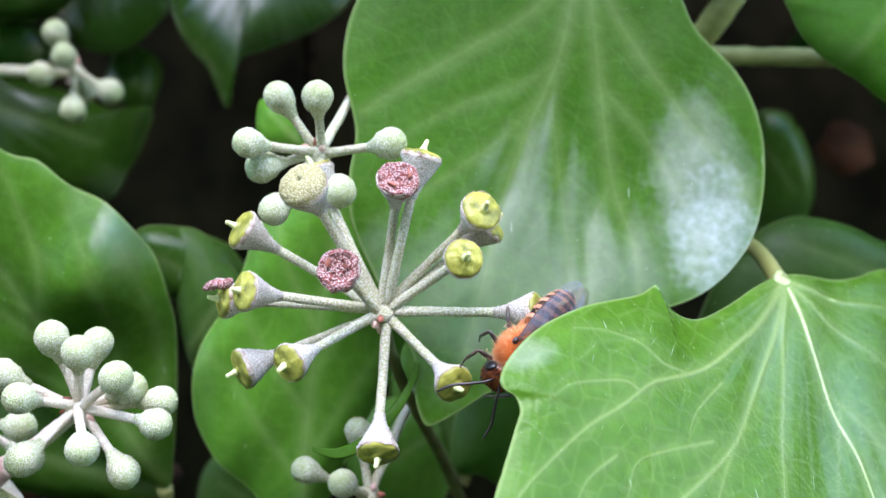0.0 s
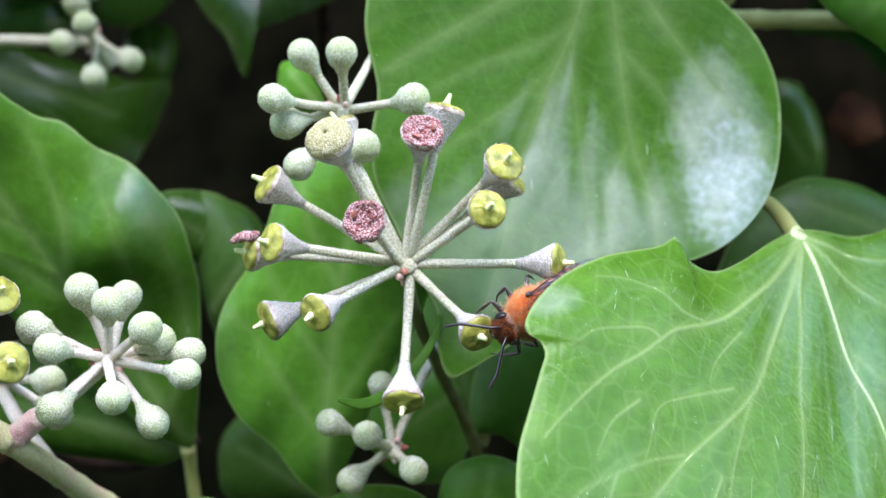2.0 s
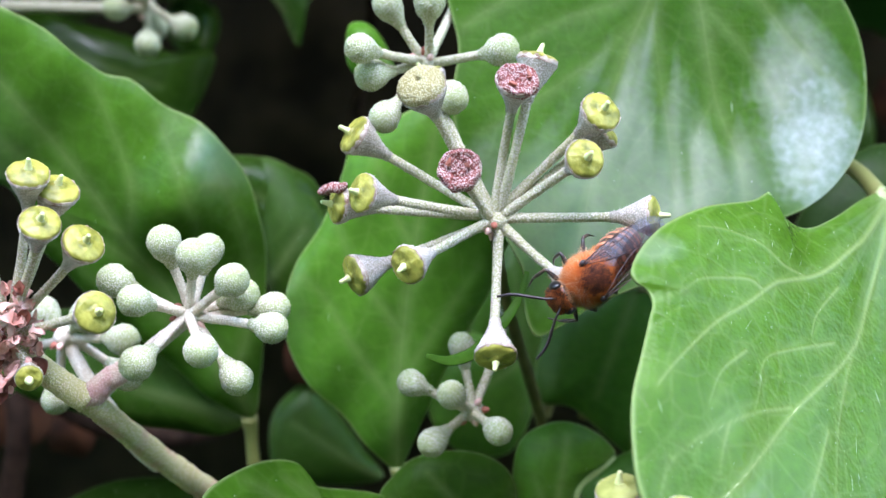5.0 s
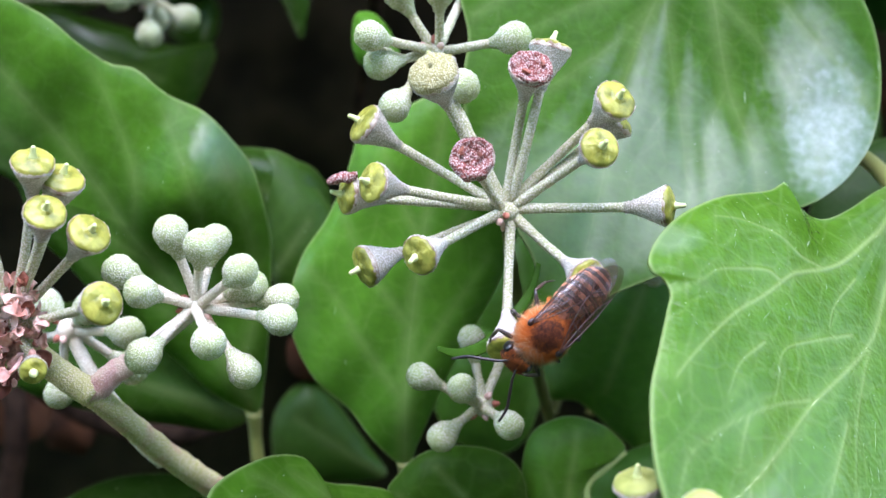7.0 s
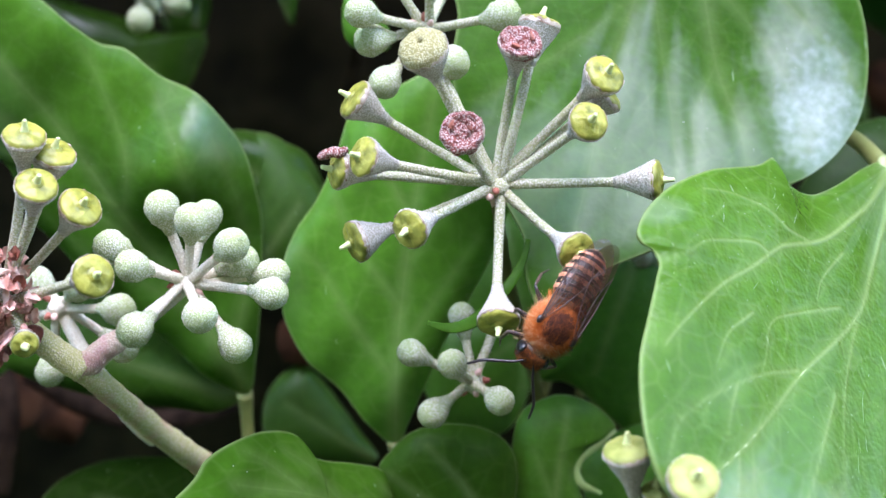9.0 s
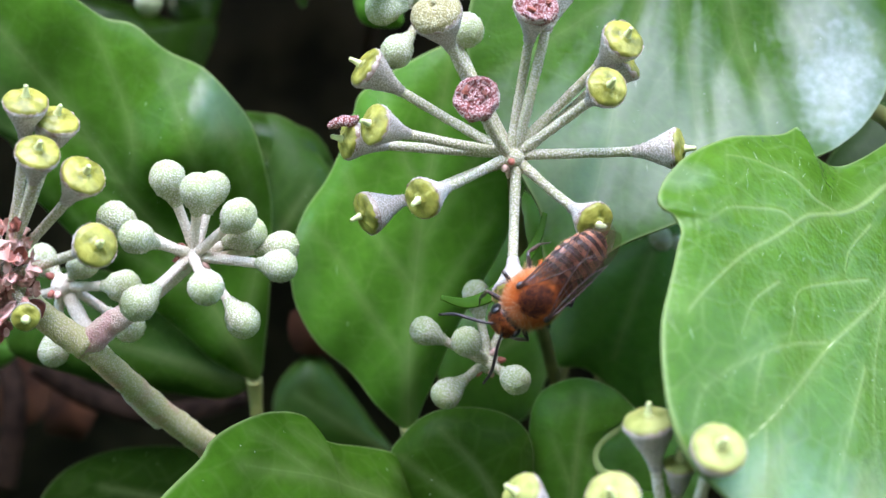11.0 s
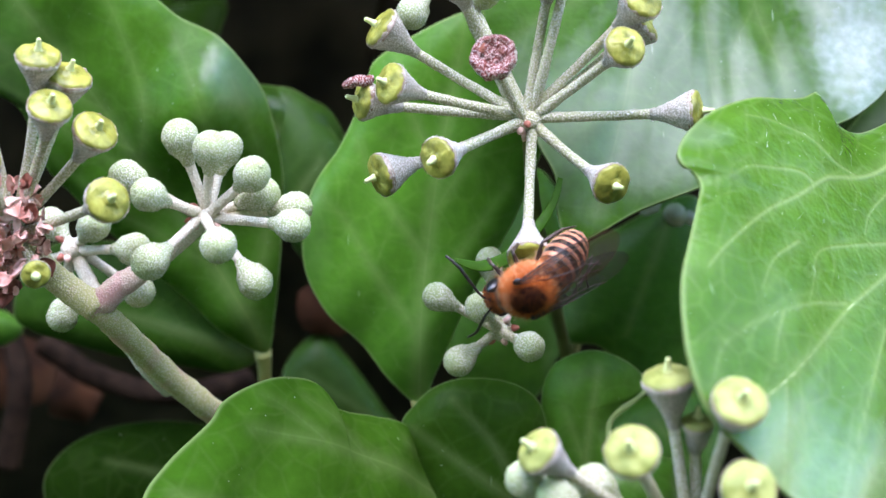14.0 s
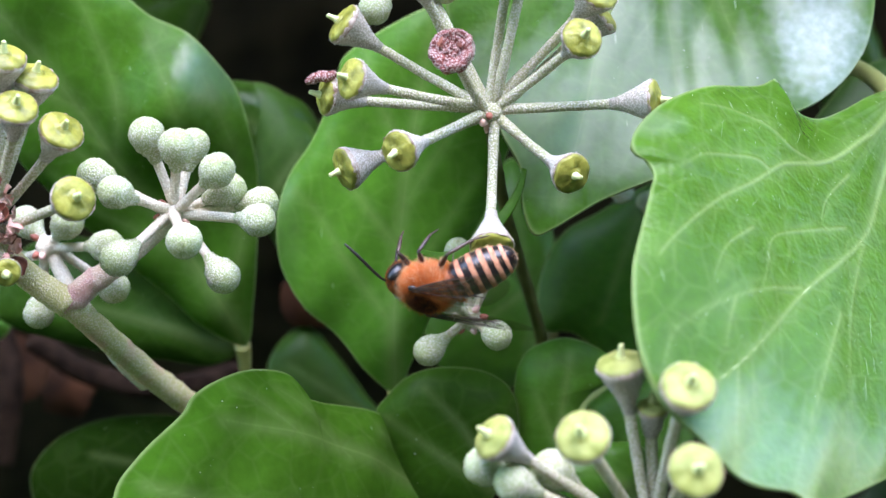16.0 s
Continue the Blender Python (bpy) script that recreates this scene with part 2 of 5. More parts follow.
def joined(*bodies):
    verts, faces = [], []
    for v, f in bodies:
        k = len(verts)
        verts += v
        faces += [tuple(i + k for i in q) for q in f]
    return verts, faces


def crumbs(body, count, size, seed):
    """The body with tiny grains of scurf standing on its skin."""
    verts, faces = list(body[0]), list(body[1])
    rng = random.Random(seed)
    skin = [f for f in faces if len(f) == 4]
    area = [(verts[f[1]] - verts[f[0]]).cross(verts[f[3]] - verts[f[0]]).length for f in skin]
    for f in rng.choices(skin, area, k=count):
        a, b, c, d = (verts[i] for i in f)
        u, w = rng.random(), rng.random()
        p = a.lerp(b, u).lerp(d.lerp(c, u), w)
        n = (b - a).cross(d - a)
        if n.length < 1e-9:
            continue
        n.normalize()
        x = n.orthogonal().normalized()
        y = n.cross(x)
        r, turn_by = size * rng.uniform(0.5, 1.3), rng.uniform(0, 6.28)
        k = len(verts)
        for q in range(3):
            g = turn_by + q * 2.09
            verts.append(p + (x * math.cos(g) + y * math.sin(g)) * r - n * r * 0.2)
        verts.append(p + n * r * rng.uniform(0.7, 1.5) + (x * rng.uniform(-0.5, 0.5) + y * rng.uniform(-0.5, 0.5)) * r)
        faces += [(k, k + 1, k + 3), (k + 1, k + 2, k + 3), (k + 2, k, k + 3)]
    return verts, faces


def facing(normal):
    """The turn that lays local z along normal and keeps local y as near to up as it can."""
    z = Vector(normal).normalized()
    y = Vector((0, 0, 1)) - z * z.z
    y = y.normalized() if y.length > 1e-3 else z.orthogonal().normalized()
    x = y.cross(z)
    return Matrix((x, y, z)).transposed()


# ---- leaves ----


def closed_curve(points, count):
    p = [np.array(q, float) for q in points]
    n = len(p)
    out = []
    for i in range(n):
        a, b, c, d = p[i - 1], p[i], p[(i + 1) % n], p[(i + 2) % n]
        for k in range(12):
            t = k / 12
            out.append(0.5 * (2 * b + (c - a) * t + (2 * a - 5 * b + 4 * c - d) * t * t + (3 * b - a - 3 * c + d) * t ** 3))
    out = np.array(out + [out[0]])
    s = np.r_[0, np.cumsum(np.linalg.norm(np.diff(out, axis=0), axis=1))]
    w = np.linspace(0, s[-1], count + 1)[:-1]
    return np.c_[np.interp(w, s, out[:, 0]), np.interp(w, s, out[:, 1])]


def near_line(x, y, line):
    """Distance to a polyline, and how far along it."""
    best, along = np.full(x.shape, 1e9), np.zeros(x.shape)
    seg = np.linalg.norm(np.diff(line, axis=0), axis=1)
    s0, total = 0.0, seg.sum()
    for a, b, ln in zip(line, line[1:], seg):
        d = (b - a) / max(ln, 1e-6)
        k = np.clip((x - a[0]) * d[0] + (y - a[1]) * d[1], 0, ln)
        dist = np.hypot(x - a[0] - d[0] * k, y - a[1] - d[1] * k)
        hit = dist < best
        best, along = np.where(hit, dist, best), np.where(hit, (s0 + k) / total, along)
        s0 += ln
    return best, along


def leaf(label, hub, normal, outline, core, veins, dome=1.0, roll=1.0, wave=0.2, gloss=0.36, bright=1.0, petiole=(), tip=False, sheen_coat=(), fold=(), bulge=(), veiny=False, spec=0.3, sheen_stain=(), rings=36, around=180):
    """An ivy leaf: blade with rolled rim and sunken veins, its raised main veins, and its stalk. hub: where the veins meet."""
    seed = len(label) + hub[0]
    rim = closed_curve(outline, around)
    if np.sum(rim[:, 0] * np.roll(rim[:, 1], -1) - rim[:, 1] * np.roll(rim[:, 0], -1)) < 0:
        rim = rim[::-1]
    core = np.array(core)
    size = np.abs(rim - core).max()
    lines = [np.array(glide(v, 6)) for v in veins]
    main = sum(1 for v in veins if math.hypot(*v[0]) < 0.3)
    # finer veins branch off to both sides and bend towards the rim
    rng = random.Random(int(abs(seed) * 100))
    fine = []
    if rings > 60:
        for line in lines:
            length = np.linalg.norm(np.diff(line, axis=0), axis=1).sum()
            count = int(length / 2.6)
            for k in range(1, count):
                i = int(len(line) * (k + rng.uniform(-0.25, 0.25)) / count)
                a, d = line[min(i, len(line) - 2)], line[min(i, len(line) - 2) + 1] - line[min(i, len(line) - 2)]
                d = d / max(np.linalg.norm(d), 1e-6)
                turn_by = radians(rng.uniform(42, 62)) * (1 if k % 2 else -1)
                reach = rng.uniform(2.6, 6.0) * (1 - 0.4 * k / count)
                pts = [a]
                for q in range(5):
                    c, e = math.cos(turn_by * (1 - 0.09 * q)), math.sin(turn_by * (1 - 0.09 * q))
                    pts.append(pts[-1] + np.array([d[0] * c - d[1] * e, d[0] * e + d[1] * c]) * reach / 5 + np.array([rng.uniform(-0.12, 0.12), rng.uniform(-0.12, 0.12)]))
                fine.append(np.array(pts))

    def height(x, y, r):
        h = dome * (1 - r ** 2) + roll * (1 - r ** 6)
        for k, line in enumerate(lines):
            d, s = near_line(x, y, line)
            w = (1.6 if k < main else 1.0) * (1 - 0.5 * s)
            h = h - (0.13 if k < main else 0.07) * np.exp(-(d / w) ** 2) * np.clip(1.2 - r, 0, 1)
        rip = np.sin(x * 0.33 + seed) * np.cos(y * 0.27 + seed * 1.7) + 0.6 * np.sin(x * 0.71 - y * 0.55 + seed)
        if bulge:
            h = h + bulge[3] * np.exp(-(((x - bulge[0]) / bulge[2]) ** 2 + ((y - bulge[1]) / bulge[2]) ** 2))
        return h + wave * rip * (0.35 + r)

    ring = (np.arange(1, rings + 1) / rings) ** 0.9
    grid = core + ring[:, None, None] * (rim - core)
    x = np.r_[core[0], grid[..., 0].ravel()]
    y = np.r_[core[1], grid[..., 1].ravel()]
    r = np.r_[0, np.repeat(ring, around)]
    z = height(x, y, r)
    tint = np.zeros(len(x))
    for k, line in enumerate(lines):
        d, s = near_line(x, y, line)
        w = (((0.22 + 0.5 * np.exp(-s * 9) if veiny else 0.22) if k < main else 0.13 if veiny else 0.12) * (1 - 0.6 * s) + 0.05) * min(1.0, size / 22)
        core_line = (0.85 if veiny else 0.5) * (1.0 if k < main else 0.62) * (1 - 0.45 * s) * np.exp(-(d / w) ** 2)
        halo = (0.26 if veiny else 0.36) * (1.0 if k < main else 0.62) * (1 - 0.5 * s) * np.exp(-(d / (w * 2.6 + 0.3)) ** 2)
        tint = np.maximum(tint, np.maximum(core_line, halo))
    for line in fine:
        near = np.flatnonzero(np.hypot(x - line[2][0], y - line[2][1]) < 4.5)
        d, s = near_line(x[near], y[near], line)
        tint[near] = np.maximum(tint[near], (0.17 if veiny else 0.12) * (1 - 0.7 * s) * np.exp(-(d / 0.14) ** 2))
    z = z + (0.14 if veiny else 0.05) * tint
    tint = np.maximum(tint, 0.7 * np.clip((r - 0.982) / 0.015, 0, 1))
    faces = [(0, 1 + s, 1 + (s + 1) % around) for s in range(around)]
    for k in range(rings - 1):
        a = 1 + k * around
        for s in range(around):
            u = (s + 1) % around
            faces.append((a + s, a + around + s, a + around + u, a + u))
    skin = leaf_skin(gloss, bright, veiny, spec)
    thing = tagged(new("ivy_leaf"), label, "leaf", "ivy leaves")
    turn = facing(normal)
    thing.matrix_world = Matrix.Translation(at(hub)) @ turn.to_4x4()
    me = mesh("blade", list(zip(x, y, z)), faces, skin)
    shade = me.attributes.new("vein", "FLOAT", "POINT")
    shade.data.foreach_set("value", tint)
    # sheen painted on as patches of heavier coat, where the leaf has one
    if sheen_coat:
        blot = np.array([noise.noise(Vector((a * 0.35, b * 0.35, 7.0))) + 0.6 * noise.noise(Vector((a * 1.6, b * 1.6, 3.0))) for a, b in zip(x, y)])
        # the sheen breaks into streaks that run out between the veins
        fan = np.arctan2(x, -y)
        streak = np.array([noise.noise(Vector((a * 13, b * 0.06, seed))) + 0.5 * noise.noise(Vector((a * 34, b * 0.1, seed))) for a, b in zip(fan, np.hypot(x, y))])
        sheen_weight = np.zeros(len(x))
        for fx, fy, fa, fb, most, streaky in sheen_coat:
            sheen_weight = np.maximum(sheen_weight, most * np.clip(1.5 - 1.5 * np.hypot((x - fx) / fa, (y - fy) / fb) + 0.3 * blot + streaky * streak, 0, 1))
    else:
        sheen_weight = np.zeros(len(x))
    layer = me.attributes.new("sheen_coat", "FLOAT", "POINT")
    layer.data.foreach_set("value", sheen_weight)
    # pale patch: dried lime and a painted reflection in one
    lime_sheen = np.zeros(len(x))
    if sheen_stain:
        fx, fy, fa, fb = sheen_stain
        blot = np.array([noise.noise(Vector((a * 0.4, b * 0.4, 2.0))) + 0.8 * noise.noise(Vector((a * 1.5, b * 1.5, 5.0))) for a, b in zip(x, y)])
        lime_sheen = np.clip(0.4 * (1.9 - 1.9 * np.hypot((x - fx) / fa, (y - fy) / fb) + 0.7 * blot), 0, 0.42)
    layer = me.attributes.new("lime_sheen", "FLOAT", "POINT")
    layer.data.foreach_set("value", lime_sheen)
    blade = part("blade", me, thing)
    thick = blade.modifiers.new("thickness", "SOLIDIFY")
    thick.thickness, thick.offset = 0.00028, -1.0
    back = turn.inverted()
    ang = np.arctan2(rim[:, 1] - core[1], rim[:, 0] - core[0])
    order = np.argsort(ang)
    out = min(1.0, np.hypot(*core) / np.interp(math.atan2(-core[1], -core[0]), ang[order], np.hypot(*(rim - core).T)[order], period=2 * math.pi))
    h0 = float(height(np.array([0.0]), np.array([0.0]), np.array([out]))[0])
    if petiole:
        path = [Vector((0, 0, h0 - 0.3))] + [back @ (Vector(p) - Vector(hub)) for p in petiole]
        part("petiole", mesh("petiole", *tube(path, [0.8, 0.6, 0.65], 10, 6), STEM_GREEN), thing, "pale green leaf stalk")
    for k in range(main if size > 12 else 1):
        line = lines[k]
        span = np.hypot(*(line - core).T)
        # how far out towards the rim each step lies
        la = np.arctan2(line[:, 1] - core[1], line[:, 0] - core[0])
        reach = np.interp(la, ang[order], np.hypot(*(rim - core).T)[order], period=2 * math.pi)
        rr = np.clip(span / reach, 0, 1)
        keep = rr < 0.93
        pts, q = line[keep], rr[keep]
        if len(pts) < 4:
            continue
        zz = height(pts[:, 0], pts[:, 1], q)
        wide = 0.17 * min(1.0, size / 22) * (0.95 if veiny else 0.8)
        radii = [wide * q for q in ((2.3, 1.7, 1.3, 0.9, 0.4) if veiny and k < 1 else (1.1, 0.8, 0.55, 0.3, 0.12))]
        along = np.linspace(0, 1, len(pts))
        flush = (0.119 if veiny else 0.025) * (1 - 0.45 * along) - (0.8 if veiny and k < 1 else 1.4 if veiny else 1.8) * np.interp(along, np.linspace(0, 1, 5), radii)
        path = [(a, b, c + d) for (a, b), c, d in zip(pts, zz, flush)][::2 if veiny else 1]
        part("vein", mesh("vein", *tube(path, radii, 6, 2), VEIN_PALE if veiny else VEIN_SKIN), thing, "pale raised vein")
    if fold:
        bend = [back @ (Vector(p) - Vector(hub)) for p in fold]
        part("folded_rim", mesh("folded_rim", *tube(bend, [0.15, 0.4, 0.5, 0.45, 0.18], 10, 6), VEIN_SKIN), thing, "pale rim that folds over")
    if veiny:
        # scratches and specks of wax on the skin
        marks, specks = [], []
        for i in rng.choices(np.flatnonzero((r > 0.1) & (r < 0.9)), r[(r > 0.1) & (r < 0.9)], k=60):
            lean = rng.gauss(0.95, 0.2)
            long = 0.25 + 2.2 * rng.random() ** 2
            row = []
            for k in range(4):
                p = np.array([x[i] + math.cos(lean) * long * k / 3 + rng.uniform(-0.08, 0.08), y[i] + math.sin(lean) * long * k / 3])
                q = np.hypot(*(p - core)) / np.interp(math.atan2(p[1] - core[1], p[0] - core[0]), ang[order], np.hypot(*(rim - core).T)[order], period=2 * math.pi)
                row.append((p[0], p[1], float(height(p[:1], p[1:], np.array([q]))[0]) + 0.004, q))
            if max(q for *_, q in row) < 0.96:
                marks.append(tube([c[:3] for c in row], [0.002, 0.006, 0.007, 0.002], 4, 2))
        for i in rng.choices(np.flatnonzero((r > 0.1) & (r < 0.97)), r[(r > 0.1) & (r < 0.97)], k=380):
            specks.append(lathe([(0.01, -0.02), (rng.uniform(0.010, 0.028), 0.0), (0.006, 0.008)], 6))
            specks[-1] = ([v + Vector((x[i], y[i], z[i] + 0.006)) for v in specks[-1][0]], specks[-1][1])
        part("scratch_layer", mesh("scratch_layer", *joined(*marks), WAX), thing, "fine white scratches")
        part("wax_layer", mesh("wax_layer", *joined(*specks), WAX), thing, "tiny white wax specks")
        part("stalk_joint", mesh("stalk_joint", *lathe([(0.2, -0.6), (0.9, -0.3), (1.0, -0.02), (0.75, 0.16), (0.4, 0.24), (0.1, 0.26)], 18, 0.2, 3.0), VEIN_PALE), thing, "whitish joint where leaf meets stalk", Matrix.Translation((0, 0, h0 / 1000)))
    if tip:
        bend = [back @ (Vector(p) - Vector(hub)) for p in CURLED]
        part("curled_tip", mesh("curled_tip", *ribbon(bend, [0.4, 0.55, 0.85, 1.05, 0.85, 0.35]), skin), thing, "narrow curled lobe tip")
    return thing


def ribbon(points, widths, side=(0, 0, 1), thick=0.2, cup=0.2):
    """A curled strip along a curve, lens-shaped across; side: the way its face looks, cup: how far its rims turn up."""
    c = glide(points, 6)
    w = np.interp(np.linspace(0, 1, len(c)), np.linspace(0, 1, len(widths)), widths)
    verts, faces, m = [], [], 8
    for k, q in enumerate(c):
        t = Vector(c[min(k + 1, len(c) - 1)] - c[max(k - 1, 0)]).normalized()
        n = t.cross(Vector(side))
        n = n.normalized() if n.length > 1e-4 else t.orthogonal().normalized()
        up = Vector((0, 0, 1)) if tuple(side) == (0, 0, 1) else n.cross(t)
        for s in range(m):
            a = 2 * math.pi * s / m
            verts.append(Vector(q) + n * (w[k] * 0.5 * math.cos(a)) + up * (thick * math.sin(a) + cup * math.cos(a) ** 2))
    for k in range(len(c) - 1):
        for s in range(m):
            u = (s + 1) % m
            faces.append((k * m + s, k * m + u, (k + 1) * m + u, (k + 1) * m + s))
    faces += [tuple(range(m))[::-1], tuple(range((len(c) - 1) * m, len(c) * m))]
    return verts, faces


VEIN_PALE = mottled("pale_vein", (0.36, 0.44, 0.17), (0.50, 0.56, 0.28), 500, 0.5)
WAX = mottled("wax_marks", (0.36, 0.46, 0.28), (0.62, 0.70, 0.54), 2000, 0.5)
VEIN_SKIN = mottled("vein_skin", tuple(c * 0.75 for c in VEIN), tuple(c * 0.9 for c in VEIN), 500, 0.4)

# ---- flower heads ----


def fruit_parts(kind, stalk, end, way, size, seed, pale):
    """The cup, bud or spent disc at the end of a flower stalk; way: its axis."""
    turn = facing(way) if abs(Vector(way).normalized().z) < 0.98 else Vector((0, 0, 1)).rotation_difference(Vector(way)).to_matrix()
    spin = turn.to_4x4() @ pose(0, 0, 0, 0, 0, seed * 77 % 360)
    place = Matrix.Translation(end / 1000) @ spin
    if kind == "bud":
        s = size
        prof = [(0.42, -0.9 * s - 1.0), (0.5, -1.45 * s), (0.66, -1.12 * s), (0.84 * s, -0.72 * s)] + [(s * math.cos(a), s * math.sin(a)) for a in np.linspace(-0.45, 1.45, 12)] + [(0.1 * s, 1.02 * s)]
        part("bud", mesh("bud", *crumbs(lathe(prof, 26, 0.05, seed), 1200, 0.055, seed), BUD), stalk, "", place)
        return
    s = size * (1.24 if kind == "closed" else 1.06 if kind == "red" else 1.0)
    cup = [(0.4, -3.2 * s), (0.47, -2.7 * s), (0.66, -2.1 * s), (1.08 * s, -1.15 * s), (1.42 * s, -0.45 * s), (1.55 * s, -0.12 * s), (1.44 * s, -0.06 * s), (1.3 * s, -0.35 * s)]
    part("calyx", mesh("calyx", *crumbs(lathe(cup, 24, 0.05, seed), 1100, 0.06, seed), CALYX), stalk, "grey scurfy calyx", place)
    # ragged dry edge of the calyx
    edge, ring, n = [], [], 56
    for k in range(n):
        a = 2 * math.pi * k / n
        rag = 0.5 + 0.5 * noise.noise(Vector((math.cos(a) * 6.3 + seed, math.sin(a) * 6.3, seed)))
        for r, h in ((1.49, -0.3), (1.54, -0.22 + 0.5 * rag), (1.52, -0.2 + 0.5 * rag), (1.44, -0.3)):
            edge.append(Vector((r * s * math.cos(a), r * s * math.sin(a), h * s)))
    for k in range(n):
        for q in range(3):
            a, b = k * 4 + q, ((k + 1) % n) * 4 + q
            ring.append((a, b, b + 1, a + 1))
    part("rim", mesh("rim", edge, ring, RIM), stalk, "ragged brown calyx rim", place)
    mat = {"cup": PALE_DISC if pale else DISC, "red": SPENT, "closed": CLOSED}[kind]
    if kind == "red":
        # a shrunken disc: torn, raised edge and a sunken, crumpled middle
        dome = [(1.45 * s, -0.45 * s), (1.52 * s, 0.0), (1.42 * s, 0.2), (1.22 * s, 0.22), (1.05 * s, 0.12), (0.9 * s, 0.05), (0.7 * s, 0.06), (0.5 * s, -0.1), (0.3 * s, -0.02), (0.16 * s, -0.16), (0.06, -0.2)]
        steps = np.linspace(0, len(dome) - 1, 24)
        dome = [(np.interp(q, range(len(dome)), [a for a, b in dome]), np.interp(q, range(len(dome)), [b for a, b in dome])) for q in steps]
        torn = lathe(dome, 40, 0.16, seed)
        torn = ([v + Vector((0, 0, 0.2 * noise.noise(v * 2.6 + Vector((seed, 0, 0))) + 0.14 * noise.noise(v * 6 + Vector((0, seed, 0))))) for v in torn[0]], torn[1])
        part("disc", mesh("disc", *crumbs(torn, 900, 0.045, seed), mat), stalk, "dried reddish disc", place)
        for k in range(2):
            a = k * 2.3 + seed
            foot = Vector((0.75 * s * math.cos(a), 0.75 * s * math.sin(a), -0.05))
            part("shred", mesh("shred", *ribbon([foot, foot + Vector((0.15, 0.1 * math.cos(a), 0.25)), foot + Vector((0.35 * math.cos(a * 2), 0.35 * math.sin(a * 2), 0.4))], [0.25, 0.4, 0.12]), BRACT_BROWN), stalk, "curled dark red shred", place)
        return
    top = 0.55 if kind == "cup" else 1.05
    dome = [(1.25 * s, -0.5 * s), (1.46 * s, -0.1), (1.51 * s, 0.14 * top), (1.40 * s, 0.46 * top), (1.10 * s, 0.66 * top), (0.75 * s, 0.74 * top), (0.55 * s, 0.80 * top), (0.38 * s, 1.0 * top), (0.2 * s, 1.04 * top if kind == "cup" else 0.85 * top), (0.06, 1.0 * top if kind == "cup" else 0.5 * top)]
    if kind == "closed":
        dome = [(1.4 * s, -0.4 * s), (1.52 * s, -0.05), (1.5 * s, 0.25), (1.36 * s, 0.55), (1.1 * s, 0.78), (0.75 * s, 0.92), (0.4 * s, 0.98), (0.2 * s, 0.92), (0.1 * s, 0.72), (0.04, 0.66)]
    steps = np.linspace(0, len(dome) - 1, 26)
    dome = [(np.interp(q, range(len(dome)), [a for a, b in dome]), np.interp(q, range(len(dome)), [b for a, b in dome])) for q in steps]
    shape = lathe(dome, 44, 0.045, seed)
    # shallow wrinkles that run in from the rim
    shape = ([Vector((v.x, v.y, v.z - 0.05 * (math.hypot(v.x, v.y) / s) * abs(math.sin(2.5 * math.atan2(v.y, v.x) + seed)) ** 3 + 0.045 * noise.noise(v * 2.2 + Vector((seed, 0, 0))) + 0.04 * noise.noise(v * 5.5 + Vector((seed, 0, 0))))) for v in shape[0]], shape[1])
    part("disc", mesh("disc", *(shape if kind == "cup" else crumbs(shape, 1100, 0.045, seed)), mat), stalk, "shiny yellow-green nectar disc" if kind == "cup" else "dull closed disc", place)
    if kind == "cup":
        tall = 0.8
        peg = tube([(0, 0, top * 0.85), (0.05, 0.02, top + 0.44 * tall), (0.11, 0.05, top + 0.87 * tall), (0.12, 0.06, top + tall)], [0.34, 0.22, 0.18, 0.16, 0.08], 9, 4)
        part("style", mesh("style", *peg, STYLE), stalk, "pale peg-shaped style", place)


